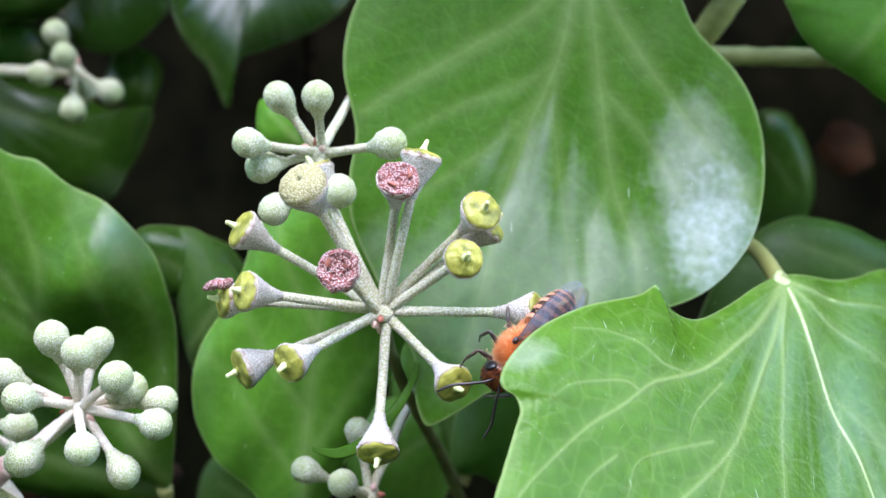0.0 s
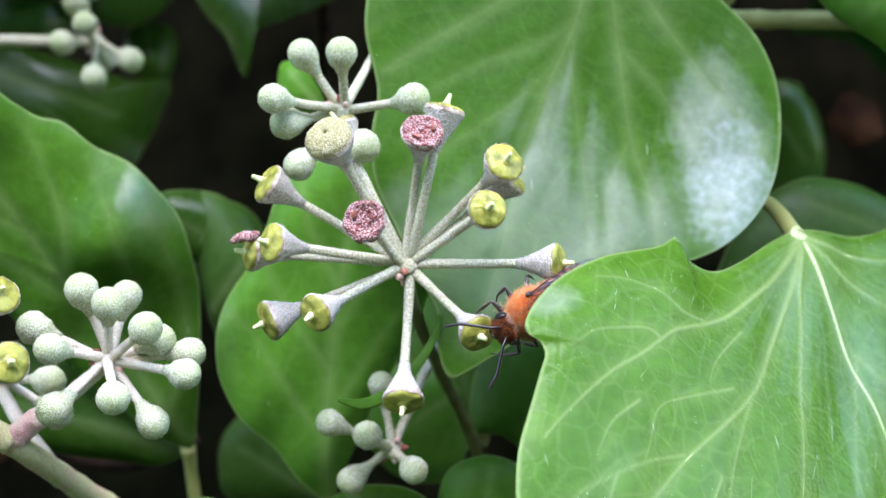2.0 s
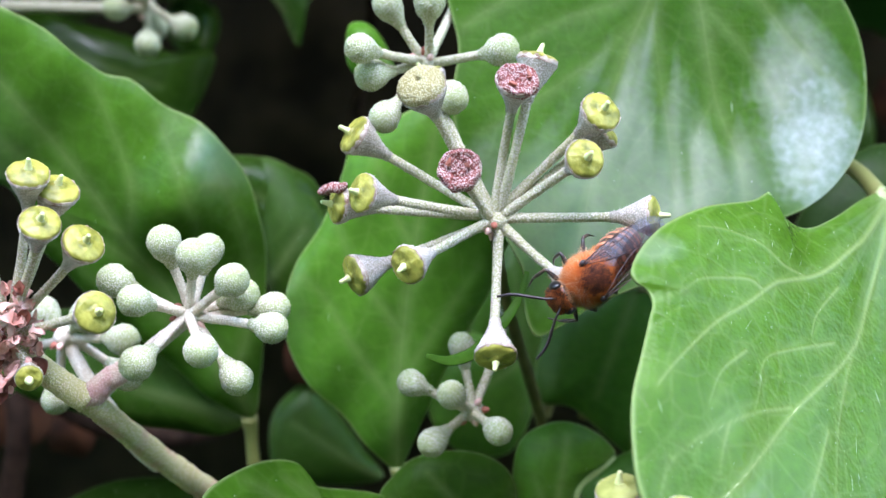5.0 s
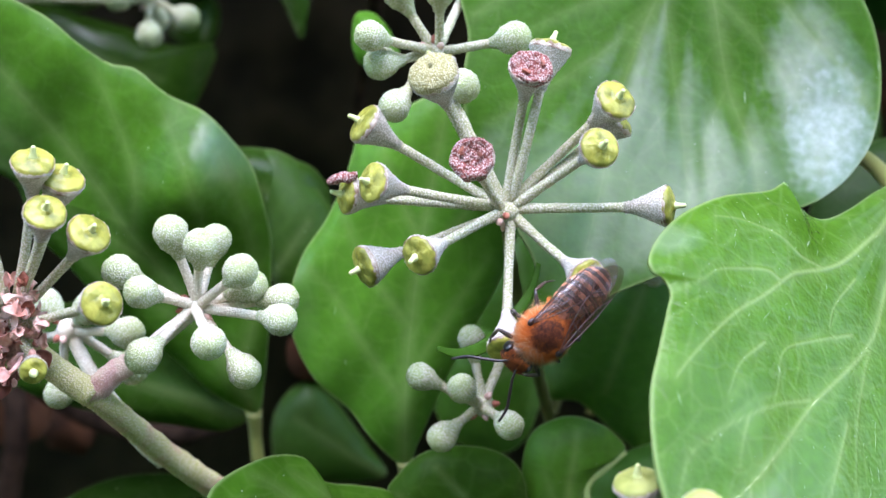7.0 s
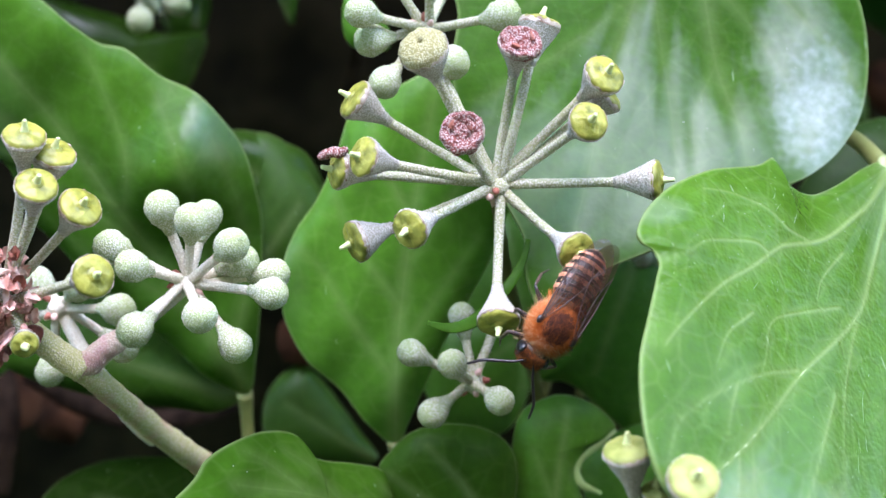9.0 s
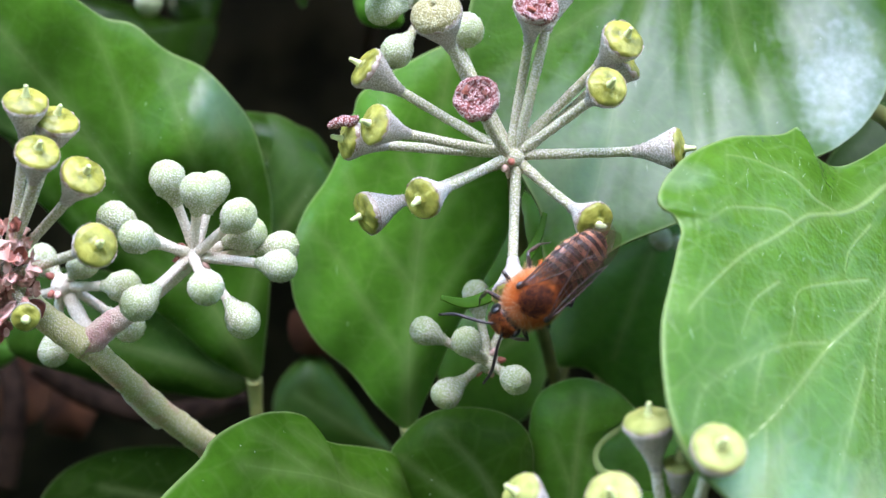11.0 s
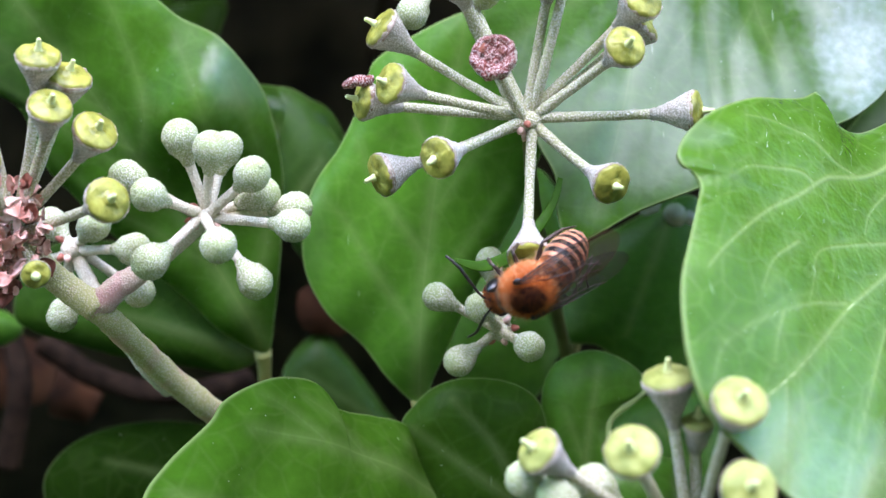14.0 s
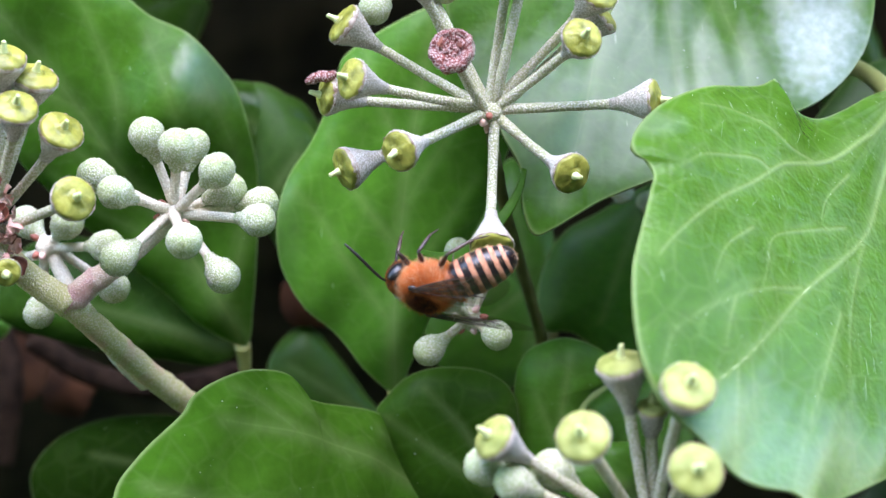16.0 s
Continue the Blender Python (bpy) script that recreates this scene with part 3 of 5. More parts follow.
def umbel(label, hub, fruits, stalk, stalk_r=0.6, bud_r=1.22, bracts=0, pink=False, petals=(), dull=False, pale=False):
    """A flower head: main stalk, knot, and flower stalks that each end in a cup, a bud or a spent disc."""
    thing = tagged(new("ivy_flower_head"), label, "flower head", "ivy flower heads")
    thing.matrix_world = Matrix.Translation(at(hub))
    h = Vector(hub)
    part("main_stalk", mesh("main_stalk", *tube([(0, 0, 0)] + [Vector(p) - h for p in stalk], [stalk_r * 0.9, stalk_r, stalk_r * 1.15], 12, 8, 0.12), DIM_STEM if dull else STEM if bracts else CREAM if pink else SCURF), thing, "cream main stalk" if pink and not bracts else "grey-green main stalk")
    part("knot", mesh("knot", *lathe([(0.2, -0.9), (0.8, -0.6), (0.95, 0), (0.8, 0.5), (0.3, 0.8)], 16, 0.3, h.x), CREAM if pink and not bracts else SCURF), thing, "knot where the flower stalks meet")
    rng = random.Random(int(abs(h.x) * 10))
    for k, (kind, x, y, z, nod) in enumerate(fruits):
        young = kind == "young"
        kind = "cup" if young else kind
        end = Vector((x, y, z)) - h
        way = (end.normalized() + Vector((0, -nod, 0))).normalized()
        size = (bud_r if kind == "bud" else 0.62 if young else 1.0) * (0.94 + 0.12 * rng.random())
        back = 1.3 * size if kind == "bud" else 3.1 * size
        root = end.normalized() * 0.3 + Vector((rng.uniform(-0.3, 0.3), 0, rng.uniform(-0.3, 0.3)))
        foot = end - way * back
        if foot.length < 0.8:
            foot = end.normalized() * 0.8
        mid = root * 0.45 + foot * 0.55 - way * 0.12 * (foot - root).length + foot.normalized() * 0.1 * (foot - root).length
        stem_ob = part("flower_stalk", mesh("flower_stalk", *crumbs(tube([root, mid, foot, foot + way * 0.4], [0.42, 0.35, 0.36, 0.44], 10, 6, 0.1), int(120 * (foot - root).length), 0.046, k), CREAM if pink and not bracts else SCURF), thing)
        fruit_parts(kind, stem_ob, end, way, size, k * 3.7 + h.x, pale)
    for k in range(5):
        a = Vector((rng.uniform(-1, 1), rng.uniform(-0.6, 0.1), rng.uniform(-1, 1))).normalized()
        part("bract_scale", mesh("bract_scale", *lathe([(0.05, 0), (0.3, 0.25), (0.22, 0.6), (0.03, 0.8)], 8, 0.3, k + h.z, facing(a)), (BRACT, BRACT_BROWN)[k % 2]), thing, "tiny pink-brown scale", Matrix.Translation(a * 0.0008))
    for a, b in petals:
        a, b = Vector(a) - h, Vector(b) - h
        part("dry_petal", mesh("dry_petal", *crumbs(tube([a, (a + b) / 2 + Vector((0, -0.1, 0.1)), b], [0.2, 0.42, 0.4, 0.2], 10, 4, 0.5), 260, 0.05, 3), SPENT), thing, "withered reddish petal")
    for k in range(bracts):
        spread, round_by = 3.7 * rng.random() ** 0.6, rng.uniform(0, 2 * math.pi)
        a = Vector((-0.4 + spread * math.cos(round_by), rng.uniform(-3.0, 0.4), -0.4 + 1.1 * spread * math.sin(round_by)))
        d = Vector((rng.uniform(-1, 1), rng.uniform(-0.7, 0.3), rng.uniform(-1, 1))).normalized()
        e = Vector((rng.uniform(-1, 1), rng.uniform(-1, 0.2), rng.uniform(-1, 1))).normalized()
        big = rng.uniform(0.4, 1.15)
        part("dry_bract", mesh("dry_bract", *ribbon([a, a + d * 0.6 * big, a + d * 1.1 * big + e * 0.5 * big, a + d * 1.2 * big + e * 1.1 * big], [0.25, 1.0 * big, 1.3 * big, 0.25], (rng.uniform(-0.8, 0.8), -1, rng.uniform(-0.6, 0.8)), 0.05, 0.3 * big), (BRACT, BRACT_BROWN, BRACT, BRACT, BRACT)[k % 5]), thing, "curled pinkish dry bract")
    return thing


def stem(label, points, r0, r1, mat):
    o = Vector(points[0])
    return part("stem", mesh("stem", *crumbs(tube([Vector(p) - o for p in points], [r0, (r0 + r1) / 2, r1], 18, 12, 0.15), 5000 if mat is STEM else 0, 0.045, 4), mat), VINE, label, Matrix.Translation(o / 1000))


VINE = tagged(new("ivy_vine"), "woody ivy vine with green and brown stems", "vine")
VINE.location = ORIGIN


def side_branch(points, radii):
    """A short scurfy branch that swells where it leaves the stem."""
    o = Vector(points[0])
    return part("side_branch", mesh("side_branch", *crumbs(tube([Vector(p) - o for p in points], radii, 18, 8, 0.1), 1500, 0.05, 5), PINK), VINE, "pink swollen side branch", Matrix.Translation(o / 1000))


CURLED = [(-2.0, 107.5, -8.9), (-2.5, 106.8, -10.6), (-3.7, 105.9, -12.5), (-5.9, 104.7, -14.8), (-8.0, 103.9, -15.6), (-9.9, 103.4, -15.2)]

# ---- ivy leaves ----
leaf("large glossy green ivy leaf with pale veins and a white sheen",
     (12.3, 117.8, 25.2), (0.055, -0.966, 0.252),
     [(-0.0, -0.8), (4.8, 2.5), (7.6, -0.7), (8.3, -3.9), (9.5, -6.9), (12.3, -10.1), (13.9, -13.7), (14.4, -17.3), (14.0, -21.4), (12.9, -25.0), (10.9, -27.8), (8.7, -29.6), (6.9, -30.5), (3.9, -31.6), (0.2, -33.9), (-4.7, -36.0), (-9.0, -37.7), (-12.6, -39.8), (-14.3, -40.3), (-15.1, -37.9), (-15.1, -35.2), (-16.4, -32.3), (-18.2, -28.4), (-20.1, -23.8), (-20.3, -19.8), (-19.8, -15.8), (-20.8, -10.9), (-20.6, -7.3), (-19.7, -4.2), (-17.4, 0.6), (-11.5, 3.9), (-4.1, 2.9)],
     (-3.5, -20.7),
     [[(0.0, 0.0), (-1.3, -4.0), (-2.8, -9.7), (-5.7, -16.2), (-8.0, -22.6), (-9.7, -29.7), (-12.1, -37.9)],
      [(0.0, 0.0), (0.3, -3.9), (0.8, -11.7), (1.5, -20.1), (2.9, -25.5), (3.3, -31.6)],
      [(0.0, 0.0), (-4.9, -5.1), (-9.8, -8.2), (-16.5, -12.3), (-19.3, -14.3)],
      [(0.0, 0.0), (3.3, -7.1), (7.3, -13.7), (11.3, -19.1), (13.0, -22.1)],
      [(-3.4, -11.2), (-3.1, -17.2), (-2.6, -24.0), (-2.5, -31.6)],
      [(-4.1, -12.7), (-8.0, -16.7), (-13.7, -20.7), (-18.4, -23.6)],
      [(0.8, -11.7), (4.3, -16.2), (7.3, -22.1), (8.4, -27.4)],
      [(-7.2, -20.7), (-10.1, -24.0), (-15.6, -27.8)],
      [(1.5, -20.1), (-0.8, -25.0), (-0.6, -31.6)],
      [(-2.8, -9.6), (-6.0, -11.7), (-11.8, -13.8), (-17.4, -17.3)]], dome=-0.8, roll=0.4, wave=0.07, gloss=0.27, bright=0.87, spec=0.04, sheen_coat=((8.8, -23.0, 5.0, 12.0, 0.9, 0.3), (-4.5, -29.5, 8.5, 13.0, 0.55, 0.8), (-12.0, -31.0, 9.0, 8.5, 0.6, 0.5), (2.5, -29.0, 6.0, 7.0, 0.5, 0.6)), sheen_stain=(10.0, -25.0, 4.2, 6.5), tip=True, rings=120, around=480,
     petiole=[(12.6, 120.3, 26.0), (13.3, 124.8, 28.2), (16.3, 133.8, 35.2)])
leaf("bright green ivy leaf with thick pale veins and water marks",
     (28.2, 113.5, -2.8), (0.564, -0.729, 0.388),
     [(0.4, 0.7), (4.5, 0.5), (9.9, 0.3), (15.3, 0.9), (23.7, -1.5), (23.3, -8.2), (16.4, -16.1), (6.7, -23.7), (-22.8, -30.5), (-29.6, -29.7), (-33.2, -28.1), (-35.8, -25.6), (-37.7, -22.9), (-38.1, -20.5), (-37.5, -17.9), (-36.3, -15.0), (-34.7, -12.6), (-32.8, -10.0), (-31.8, -8.7), (-31.8, -7.7), (-32.4, -7.1), (-32.3, -6.1), (-30.6, -4.5), (-27.7, -2.8), (-24.0, -1.7), (-20.4, -1.1), (-17.3, -0.7), (-15.6, -0.1), (-15.0, 0.0), (-14.8, -0.8), (-13.9, -1.9), (-11.2, -2.7), (-8.1, -2.0), (-4.1, -0.5)],
     (-17.7, -12.1),
     [[(0.0, 0.0), (-0.8, -4.6), (-0.7, -7.6), (-0.3, -11.6), (0.6, -15.4), (1.2, -18.7), (2.3, -24.3)],
      [(0.0, 0.0), (-3.1, -4.0), (-5.5, -8.8), (-8.0, -13.3), (-9.8, -17.5), (-11.8, -22.3)],
      [(0.0, 0.0), (-4.5, -4.9), (-9.7, -9.8), (-14.1, -13.6), (-22.0, -17.2), (-27.0, -19.9), (-30.9, -21.9), (-34.5, -23.4)],
      [(0.0, 0.0), (-6.1, -3.9), (-9.2, -5.3), (-13.7, -7.1), (-18.3, -7.7), (-20.1, -8.0), (-23.6, -9.4), (-26.7, -10.4), (-30.4, -12.1), (-32.8, -13.4), (-34.4, -14.5)],
      [(0.0, 0.0), (2.0, -3.2), (5.0, -5.5), (8.6, -8.1), (12.6, -11.1)],
      [(0.0, 0.0), (5.1, -1.8), (11.9, -3.0), (17.4, -4.6)],
      [(-15.7, -7.3), (-18.3, -6.4), (-20.0, -4.8), (-22.5, -3.7), (-25.6, -3.3)],
      [(-21.4, -8.3), (-22.8, -7.5), (-27.1, -7.4), (-29.5, -8.2), (-31.4, -8.6)],
      [(0.6, -10.9), (2.4, -12.9), (4.7, -15.3), (7.5, -18.0)],
      [(0.5, -11.6), (-1.3, -14.7), (-3.1, -17.7), (-5.5, -22.0)],
      [(-14.0, -13.9), (-15.6, -15.5), (-18.4, -19.0), (-21.5, -24.0)],
      [(-12.7, -8.4), (-16.1, -10.3), (-17.6, -11.9)],
      [(-25.4, -12.8), (-28.5, -14.1), (-30.5, -16.0)],
      [(-22.2, -17.0), (-26.1, -17.1), (-29.8, -17.7), (-33.9, -18.8), (-35.7, -20.1), (-37.1, -22.1)],
      [(-19.6, -19.0), (-23.3, -22.6), (-26.9, -26.7), (-28.9, -29.7)],
      [(-15.6, -12.7), (-21.5, -13.0), (-23.9, -13.7), (-25.4, -15.7), (-26.9, -17.4)],
      [(-29.5, -17.7), (-30.6, -19.1), (-31.7, -20.9)],
      [(-31.1, -22.3), (-32.3, -25.7), (-33.4, -29.6)]], dome=0.4, roll=0.9, wave=0.25, gloss=0.22, bright=1.14, veiny=True, spec=0.12, sheen_coat=((-29.5, -28.5, 11.0, 7.0, 0.85, 0.6), (-30.0, -4.6, 2.6, 1.6, 0.9, 0.2), (-22.0, -22.0, 12.0, 6.0, 0.1, 1.2), (4.0, -12.0, 13.0, 14.0, 0.42, 1.3)), rings=120, around=480,
     petiole=[(27.0, 118.0, 0.0), (23.5, 121.0, 2.5), (19.0, 126.0, 6.0), (14.0, 136.0, 10.0)])
leaf("broad dark green ivy leaf with a bluish shine on its edge",
     (-26.5, 129.2, -22.8), (0.023, -0.951, -0.309),
     [(0.3, -0.0), (1.2, 3.7), (1.8, 9.1), (2.0, 13.3), (2.0, 17.6), (1.0, 22.8), (-0.7, 25.9), (-3.0, 28.4), (-6.3, 29.9), (-9.0, 32.0), (-11.4, 32.5), (-13.2, 33.8), (-16.8, 36.7), (-22.2, 38.9), (-27.8, 37.5), (-30.1, 32.9), (-28.2, 28.1), (-23.3, 24.1), (-20.2, 21.8), (-18.6, 17.5), (-16.0, 14.3), (-12.0, 10.1), (-7.5, 5.9), (-3.3, 2.0)],
     (-7.7, 17.9),
     [[(0.0, 0.0), (-1.1, 4.0), (-4.4, 9.5), (-8.9, 16.5), (-14.2, 24.3), (-19.8, 31.8), (-24.4, 36.8)],
      [(-1.0, 4.6), (0.6, 10.9), (0.3, 18.5), (-1.9, 25.3)],
      [(-2.9, 7.8), (-7.7, 10.9), (-12.9, 14.0), (-17.0, 18.0)],
      [(-4.3, 9.9), (-3.1, 16.0), (-4.3, 23.4), (-7.0, 29.1)],
      [(-7.5, 14.7), (-11.7, 17.5), (-17.2, 21.4), (-22.5, 25.7)],
      [(-9.8, 17.7), (-9.1, 22.9), (-11.2, 29.1), (-12.8, 32.4)],
      [(-12.9, 22.4), (-17.0, 24.3), (-22.3, 28.6)]], dome=-1.2, roll=2.2, bulge=(-5.2, 21.8, 5.0, 4.2), wave=0.3, gloss=0.27, bright=1.0, spec=0.06, sheen_coat=((-1.2, 25.2, 3.2, 5.0, 1.0, 0.1), (-20.5, 26.0, 3.2, 7.0, 0.6, 0.3)), rings=110, around=440,
     petiole=[(-26.5, 130.8, -24.0), (-26.5, 132.0, -26.2), (-26.2, 134.0, -31.2)])
leaf("mid green ivy leaf with a pale midrib, behind the flower head",
     (-12.4, 123.1, -26.5), (0.000, -0.995, -0.100),
     [(0.0, -0.3), (1.5, 2.5), (3.9, 8.1), (5.6, 11.3), (7.8, 15.2), (9.2, 18.7), (11.2, 24.5), (11.1, 29.3), (7.7, 33.4), (3.6, 32.9), (-1.2, 30.6), (-3.9, 28.8), (-4.6, 27.1), (-5.3, 24.9), (-6.8, 21.6), (-8.7, 18.8), (-9.7, 16.2), (-10.0, 13.3), (-9.6, 10.4), (-7.8, 7.3), (-4.9, 4.7), (-2.5, 1.7)],
     (0.2, 17.2),
     [[(0.0, 0.0), (0.1, 7.4), (0.9, 15.7), (2.3, 24.5), (3.8, 32.5)],
      [(0.1, 5.7), (-3.4, 10.6), (-6.3, 15.4), (-8.2, 17.3)],
      [(0.1, 7.7), (3.8, 13.4), (7.1, 18.2)],
      [(0.4, 12.5), (-3.4, 17.8), (-5.3, 22.1)],
      [(0.9, 15.9), (4.7, 21.6), (8.5, 26.8)],
      [(1.4, 19.7), (-1.0, 24.9), (-2.4, 30.1)]], dome=1.2, roll=1.0, wave=0.3, gloss=0.34, bright=1.65, spec=0.12, sheen_coat=((-9.0, 14.0, 2.0, 7.0, 0.6, 0.1),), rings=110, around=440,
     petiole=[(-12.3, 124.5, -27.6), (-12.2, 125.5, -29.2), (-11.8, 128.0, -33.6)])
leaf("glossy mid green ivy leaf pointing out of the hedge",
     (-7.1, 121.5, -37.1), (0.700, -0.700, 0.140),
     [(12.1, -4.1), (3.0, 0.8), (-2.2, 3.5), (-5.7, 6.7), (-7.9, 9.1), (-10.9, 10.1), (-13.8, 10.6), (-15.7, 11.2), (-16.1, 12.1), (-16.5, 12.9), (-18.3, 13.4), (-21.3, 13.4), (-24.0, 12.8), (-26.0, 11.8), (-27.2, 10.4), (-30.8, 7.8), (-33.0, 5.5), (-33.2, 1.6), (-24.7, -3.3), (-5.7, -6.5)],
     (-15.4, 3.2),
     [[(0.0, 0.0), (-8.5, 4.6), (-16.9, 8.0), (-24.3, 9.8)],
      [(0.0, 0.0), (-4.6, 5.1), (-9.4, 7.8)],
      [(0.0, 0.0), (-12.5, 1.6), (-23.3, 3.3), (-31.0, 5.7)],
      [(-13.3, 6.1), (-16.3, 9.6), (-18.8, 11.9)],
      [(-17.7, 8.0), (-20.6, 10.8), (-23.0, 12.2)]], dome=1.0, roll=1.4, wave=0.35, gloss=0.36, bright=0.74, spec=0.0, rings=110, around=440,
     petiole=[(-2.0, 108.0, -40.0), (0.0, 116.0, -44.0), (4.0, 128.0, -52.0)])
leaf("dark green ivy leaf in shade",
     (-3.7, 116.5, -34.7), (0.000, -0.995, 0.100),
     [(1.2, 3.6), (1.6, 6.9), (0.6, 9.1), (-1.7, 10.3), (-5.0, 10.5), (-7.4, 9.8), (-9.0, 8.4), (-10.2, 6.4), (-8.8, 2.8), (-6.0, -0.9), (-1.4, -0.9)],
     (-4.2, 6.0),
     [[(0.0, 0.0), (-2.7, 5.0), (-6.0, 8.7)],
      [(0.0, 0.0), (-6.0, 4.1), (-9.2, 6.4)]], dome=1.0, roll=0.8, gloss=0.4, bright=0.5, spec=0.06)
leaf("small green ivy leaf with a folded pale rim",
     (0.8, 118.6, -34.6), (0.099, -0.990, 0.099),
     [(-2.1, 11.3), (-0.1, 12.4), (1.9, 12.6), (4.3, 11.7), (5.7, 10.5), (6.1, 9.7), (5.5, 8.9), (4.1, 8.1), (3.0, 7.0), (2.6, 5.9), (2.7, 4.6), (3.1, 3.0), (2.6, 1.0), (0.5, -0.5), (-2.4, 0.5), (-3.0, 4.2), (-3.0, 8.9)],
     (-0.6, 7.4),
     [[(0.0, 0.0), (0.6, 6.0), (1.6, 11.2)],
      [(0.0, 3.8), (-1.5, 8.0)]], dome=1.0, roll=0.6, gloss=0.4, bright=1.15, spec=0.12, fold=[(6.7, 120.0, -25.2), (5.1, 119.7, -26.3), (3.5, 119.5, -27.4), (3.0, 119.3, -28.6), (3.6, 119.2, -29.7), (5.3, 119.3, -30.5)])
leaf("green ivy leaf with a lit rim",
     (46.5, 129.7, -6.4), (0.050, -0.994, 0.099),
     [(-16.7, 8.0), (-14.4, 9.2), (-12.0, 9.6), (-7.9, 8.7), (-4.1, 7.0), (0.8, 4.9), (2.7, -0.0), (-2.9, -5.2), (-10.9, -8.0), (-18.2, -7.3), (-22.8, -3.2), (-21.6, 2.0), (-19.0, 5.6)],
     (-9.0, 4.8),
     [[(0.0, 0.0), (-7.1, 4.2), (-13.7, 6.9)],
      [(0.0, 0.0), (-8.3, 1.0), (-13.8, 3.1)]], dome=1.2, roll=1.0, gloss=0.5, bright=0.55)
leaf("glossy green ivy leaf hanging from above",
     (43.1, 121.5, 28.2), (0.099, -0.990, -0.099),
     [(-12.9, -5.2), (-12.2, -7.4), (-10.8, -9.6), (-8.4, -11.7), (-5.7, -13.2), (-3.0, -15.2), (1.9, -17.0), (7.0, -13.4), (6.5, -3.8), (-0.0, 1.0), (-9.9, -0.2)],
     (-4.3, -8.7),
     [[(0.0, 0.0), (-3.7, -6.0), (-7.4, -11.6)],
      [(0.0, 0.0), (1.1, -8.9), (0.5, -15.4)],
      [(0.0, 0.0), (-7.4, -3.2), (-12.7, -6.3)]], dome=1.5, roll=1.2, gloss=0.33, bright=2.0, spec=0.15, sheen_coat=((-8.0, -8.0, 6.0, 7.0, 0.7, 0.3),))
# low bright values from here paint the shade of the hedge's depths
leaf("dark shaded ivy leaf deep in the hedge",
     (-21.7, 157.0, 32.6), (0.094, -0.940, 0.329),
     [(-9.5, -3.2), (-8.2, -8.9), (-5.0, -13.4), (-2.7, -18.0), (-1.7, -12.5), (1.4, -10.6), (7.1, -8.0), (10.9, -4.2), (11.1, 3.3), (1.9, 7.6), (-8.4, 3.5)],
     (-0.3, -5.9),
     [[(0.0, 0.0), (-0.1, -3.4), (-0.4, -8.8)]], dome=1.5, roll=1.2, gloss=0.3, bright=0.5, sheen_coat=((1.0, -4.0, 9.0, 8.0, 0.7, 0.8),))
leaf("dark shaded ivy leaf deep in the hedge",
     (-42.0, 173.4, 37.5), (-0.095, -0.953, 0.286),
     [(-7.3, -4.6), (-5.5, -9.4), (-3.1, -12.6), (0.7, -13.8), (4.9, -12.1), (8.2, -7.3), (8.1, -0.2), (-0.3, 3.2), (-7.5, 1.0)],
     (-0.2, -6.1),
     [[(0.0, 0.0), (0.2, -3.6), (0.5, -9.3)]], dome=1.5, roll=1.2, gloss=0.3, bright=0.6, sheen_coat=((-3.5, -3.5, 7.0, 8.1, 0.7, 0.8),))
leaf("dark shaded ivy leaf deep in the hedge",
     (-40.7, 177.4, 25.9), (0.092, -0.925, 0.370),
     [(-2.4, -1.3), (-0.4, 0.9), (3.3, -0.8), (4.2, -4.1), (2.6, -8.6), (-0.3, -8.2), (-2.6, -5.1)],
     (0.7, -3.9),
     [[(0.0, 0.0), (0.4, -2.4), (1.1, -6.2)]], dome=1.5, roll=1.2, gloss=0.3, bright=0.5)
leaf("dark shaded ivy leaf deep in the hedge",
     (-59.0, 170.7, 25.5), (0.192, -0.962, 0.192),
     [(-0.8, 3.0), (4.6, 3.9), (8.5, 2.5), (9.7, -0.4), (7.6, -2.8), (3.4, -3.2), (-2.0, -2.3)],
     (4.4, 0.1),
     [[(0.0, 0.0), (2.3, -0.2), (6.2, -0.4)]], dome=1.5, roll=1.2, gloss=0.3, bright=0.9, sheen_coat=((4.4, 0.0, 7.7, 4.4, 0.5, 0.8),))
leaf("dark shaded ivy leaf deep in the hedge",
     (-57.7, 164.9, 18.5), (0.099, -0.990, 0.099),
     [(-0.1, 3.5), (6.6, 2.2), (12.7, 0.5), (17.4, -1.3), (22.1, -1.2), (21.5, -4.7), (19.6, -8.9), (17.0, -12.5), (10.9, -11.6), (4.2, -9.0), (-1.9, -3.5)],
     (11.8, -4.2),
     [[(0.0, 0.0), (6.0, -2.3), (16.1, -6.0)]], dome=1.5, roll=1.2, gloss=0.3, bright=0.4, spec=0.1, sheen_coat=((2.4, -3.6, 8.4, 6.0, 0.5, 0.8), (17.4, -10.8, 3.0, 3.0, 0.7, 0.3)))
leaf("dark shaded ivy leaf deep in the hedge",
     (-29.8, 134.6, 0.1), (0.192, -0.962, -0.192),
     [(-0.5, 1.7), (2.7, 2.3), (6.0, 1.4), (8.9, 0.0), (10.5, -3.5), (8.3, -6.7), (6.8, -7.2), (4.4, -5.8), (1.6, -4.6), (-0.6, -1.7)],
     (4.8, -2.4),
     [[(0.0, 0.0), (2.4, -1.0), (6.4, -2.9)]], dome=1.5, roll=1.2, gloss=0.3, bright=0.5)
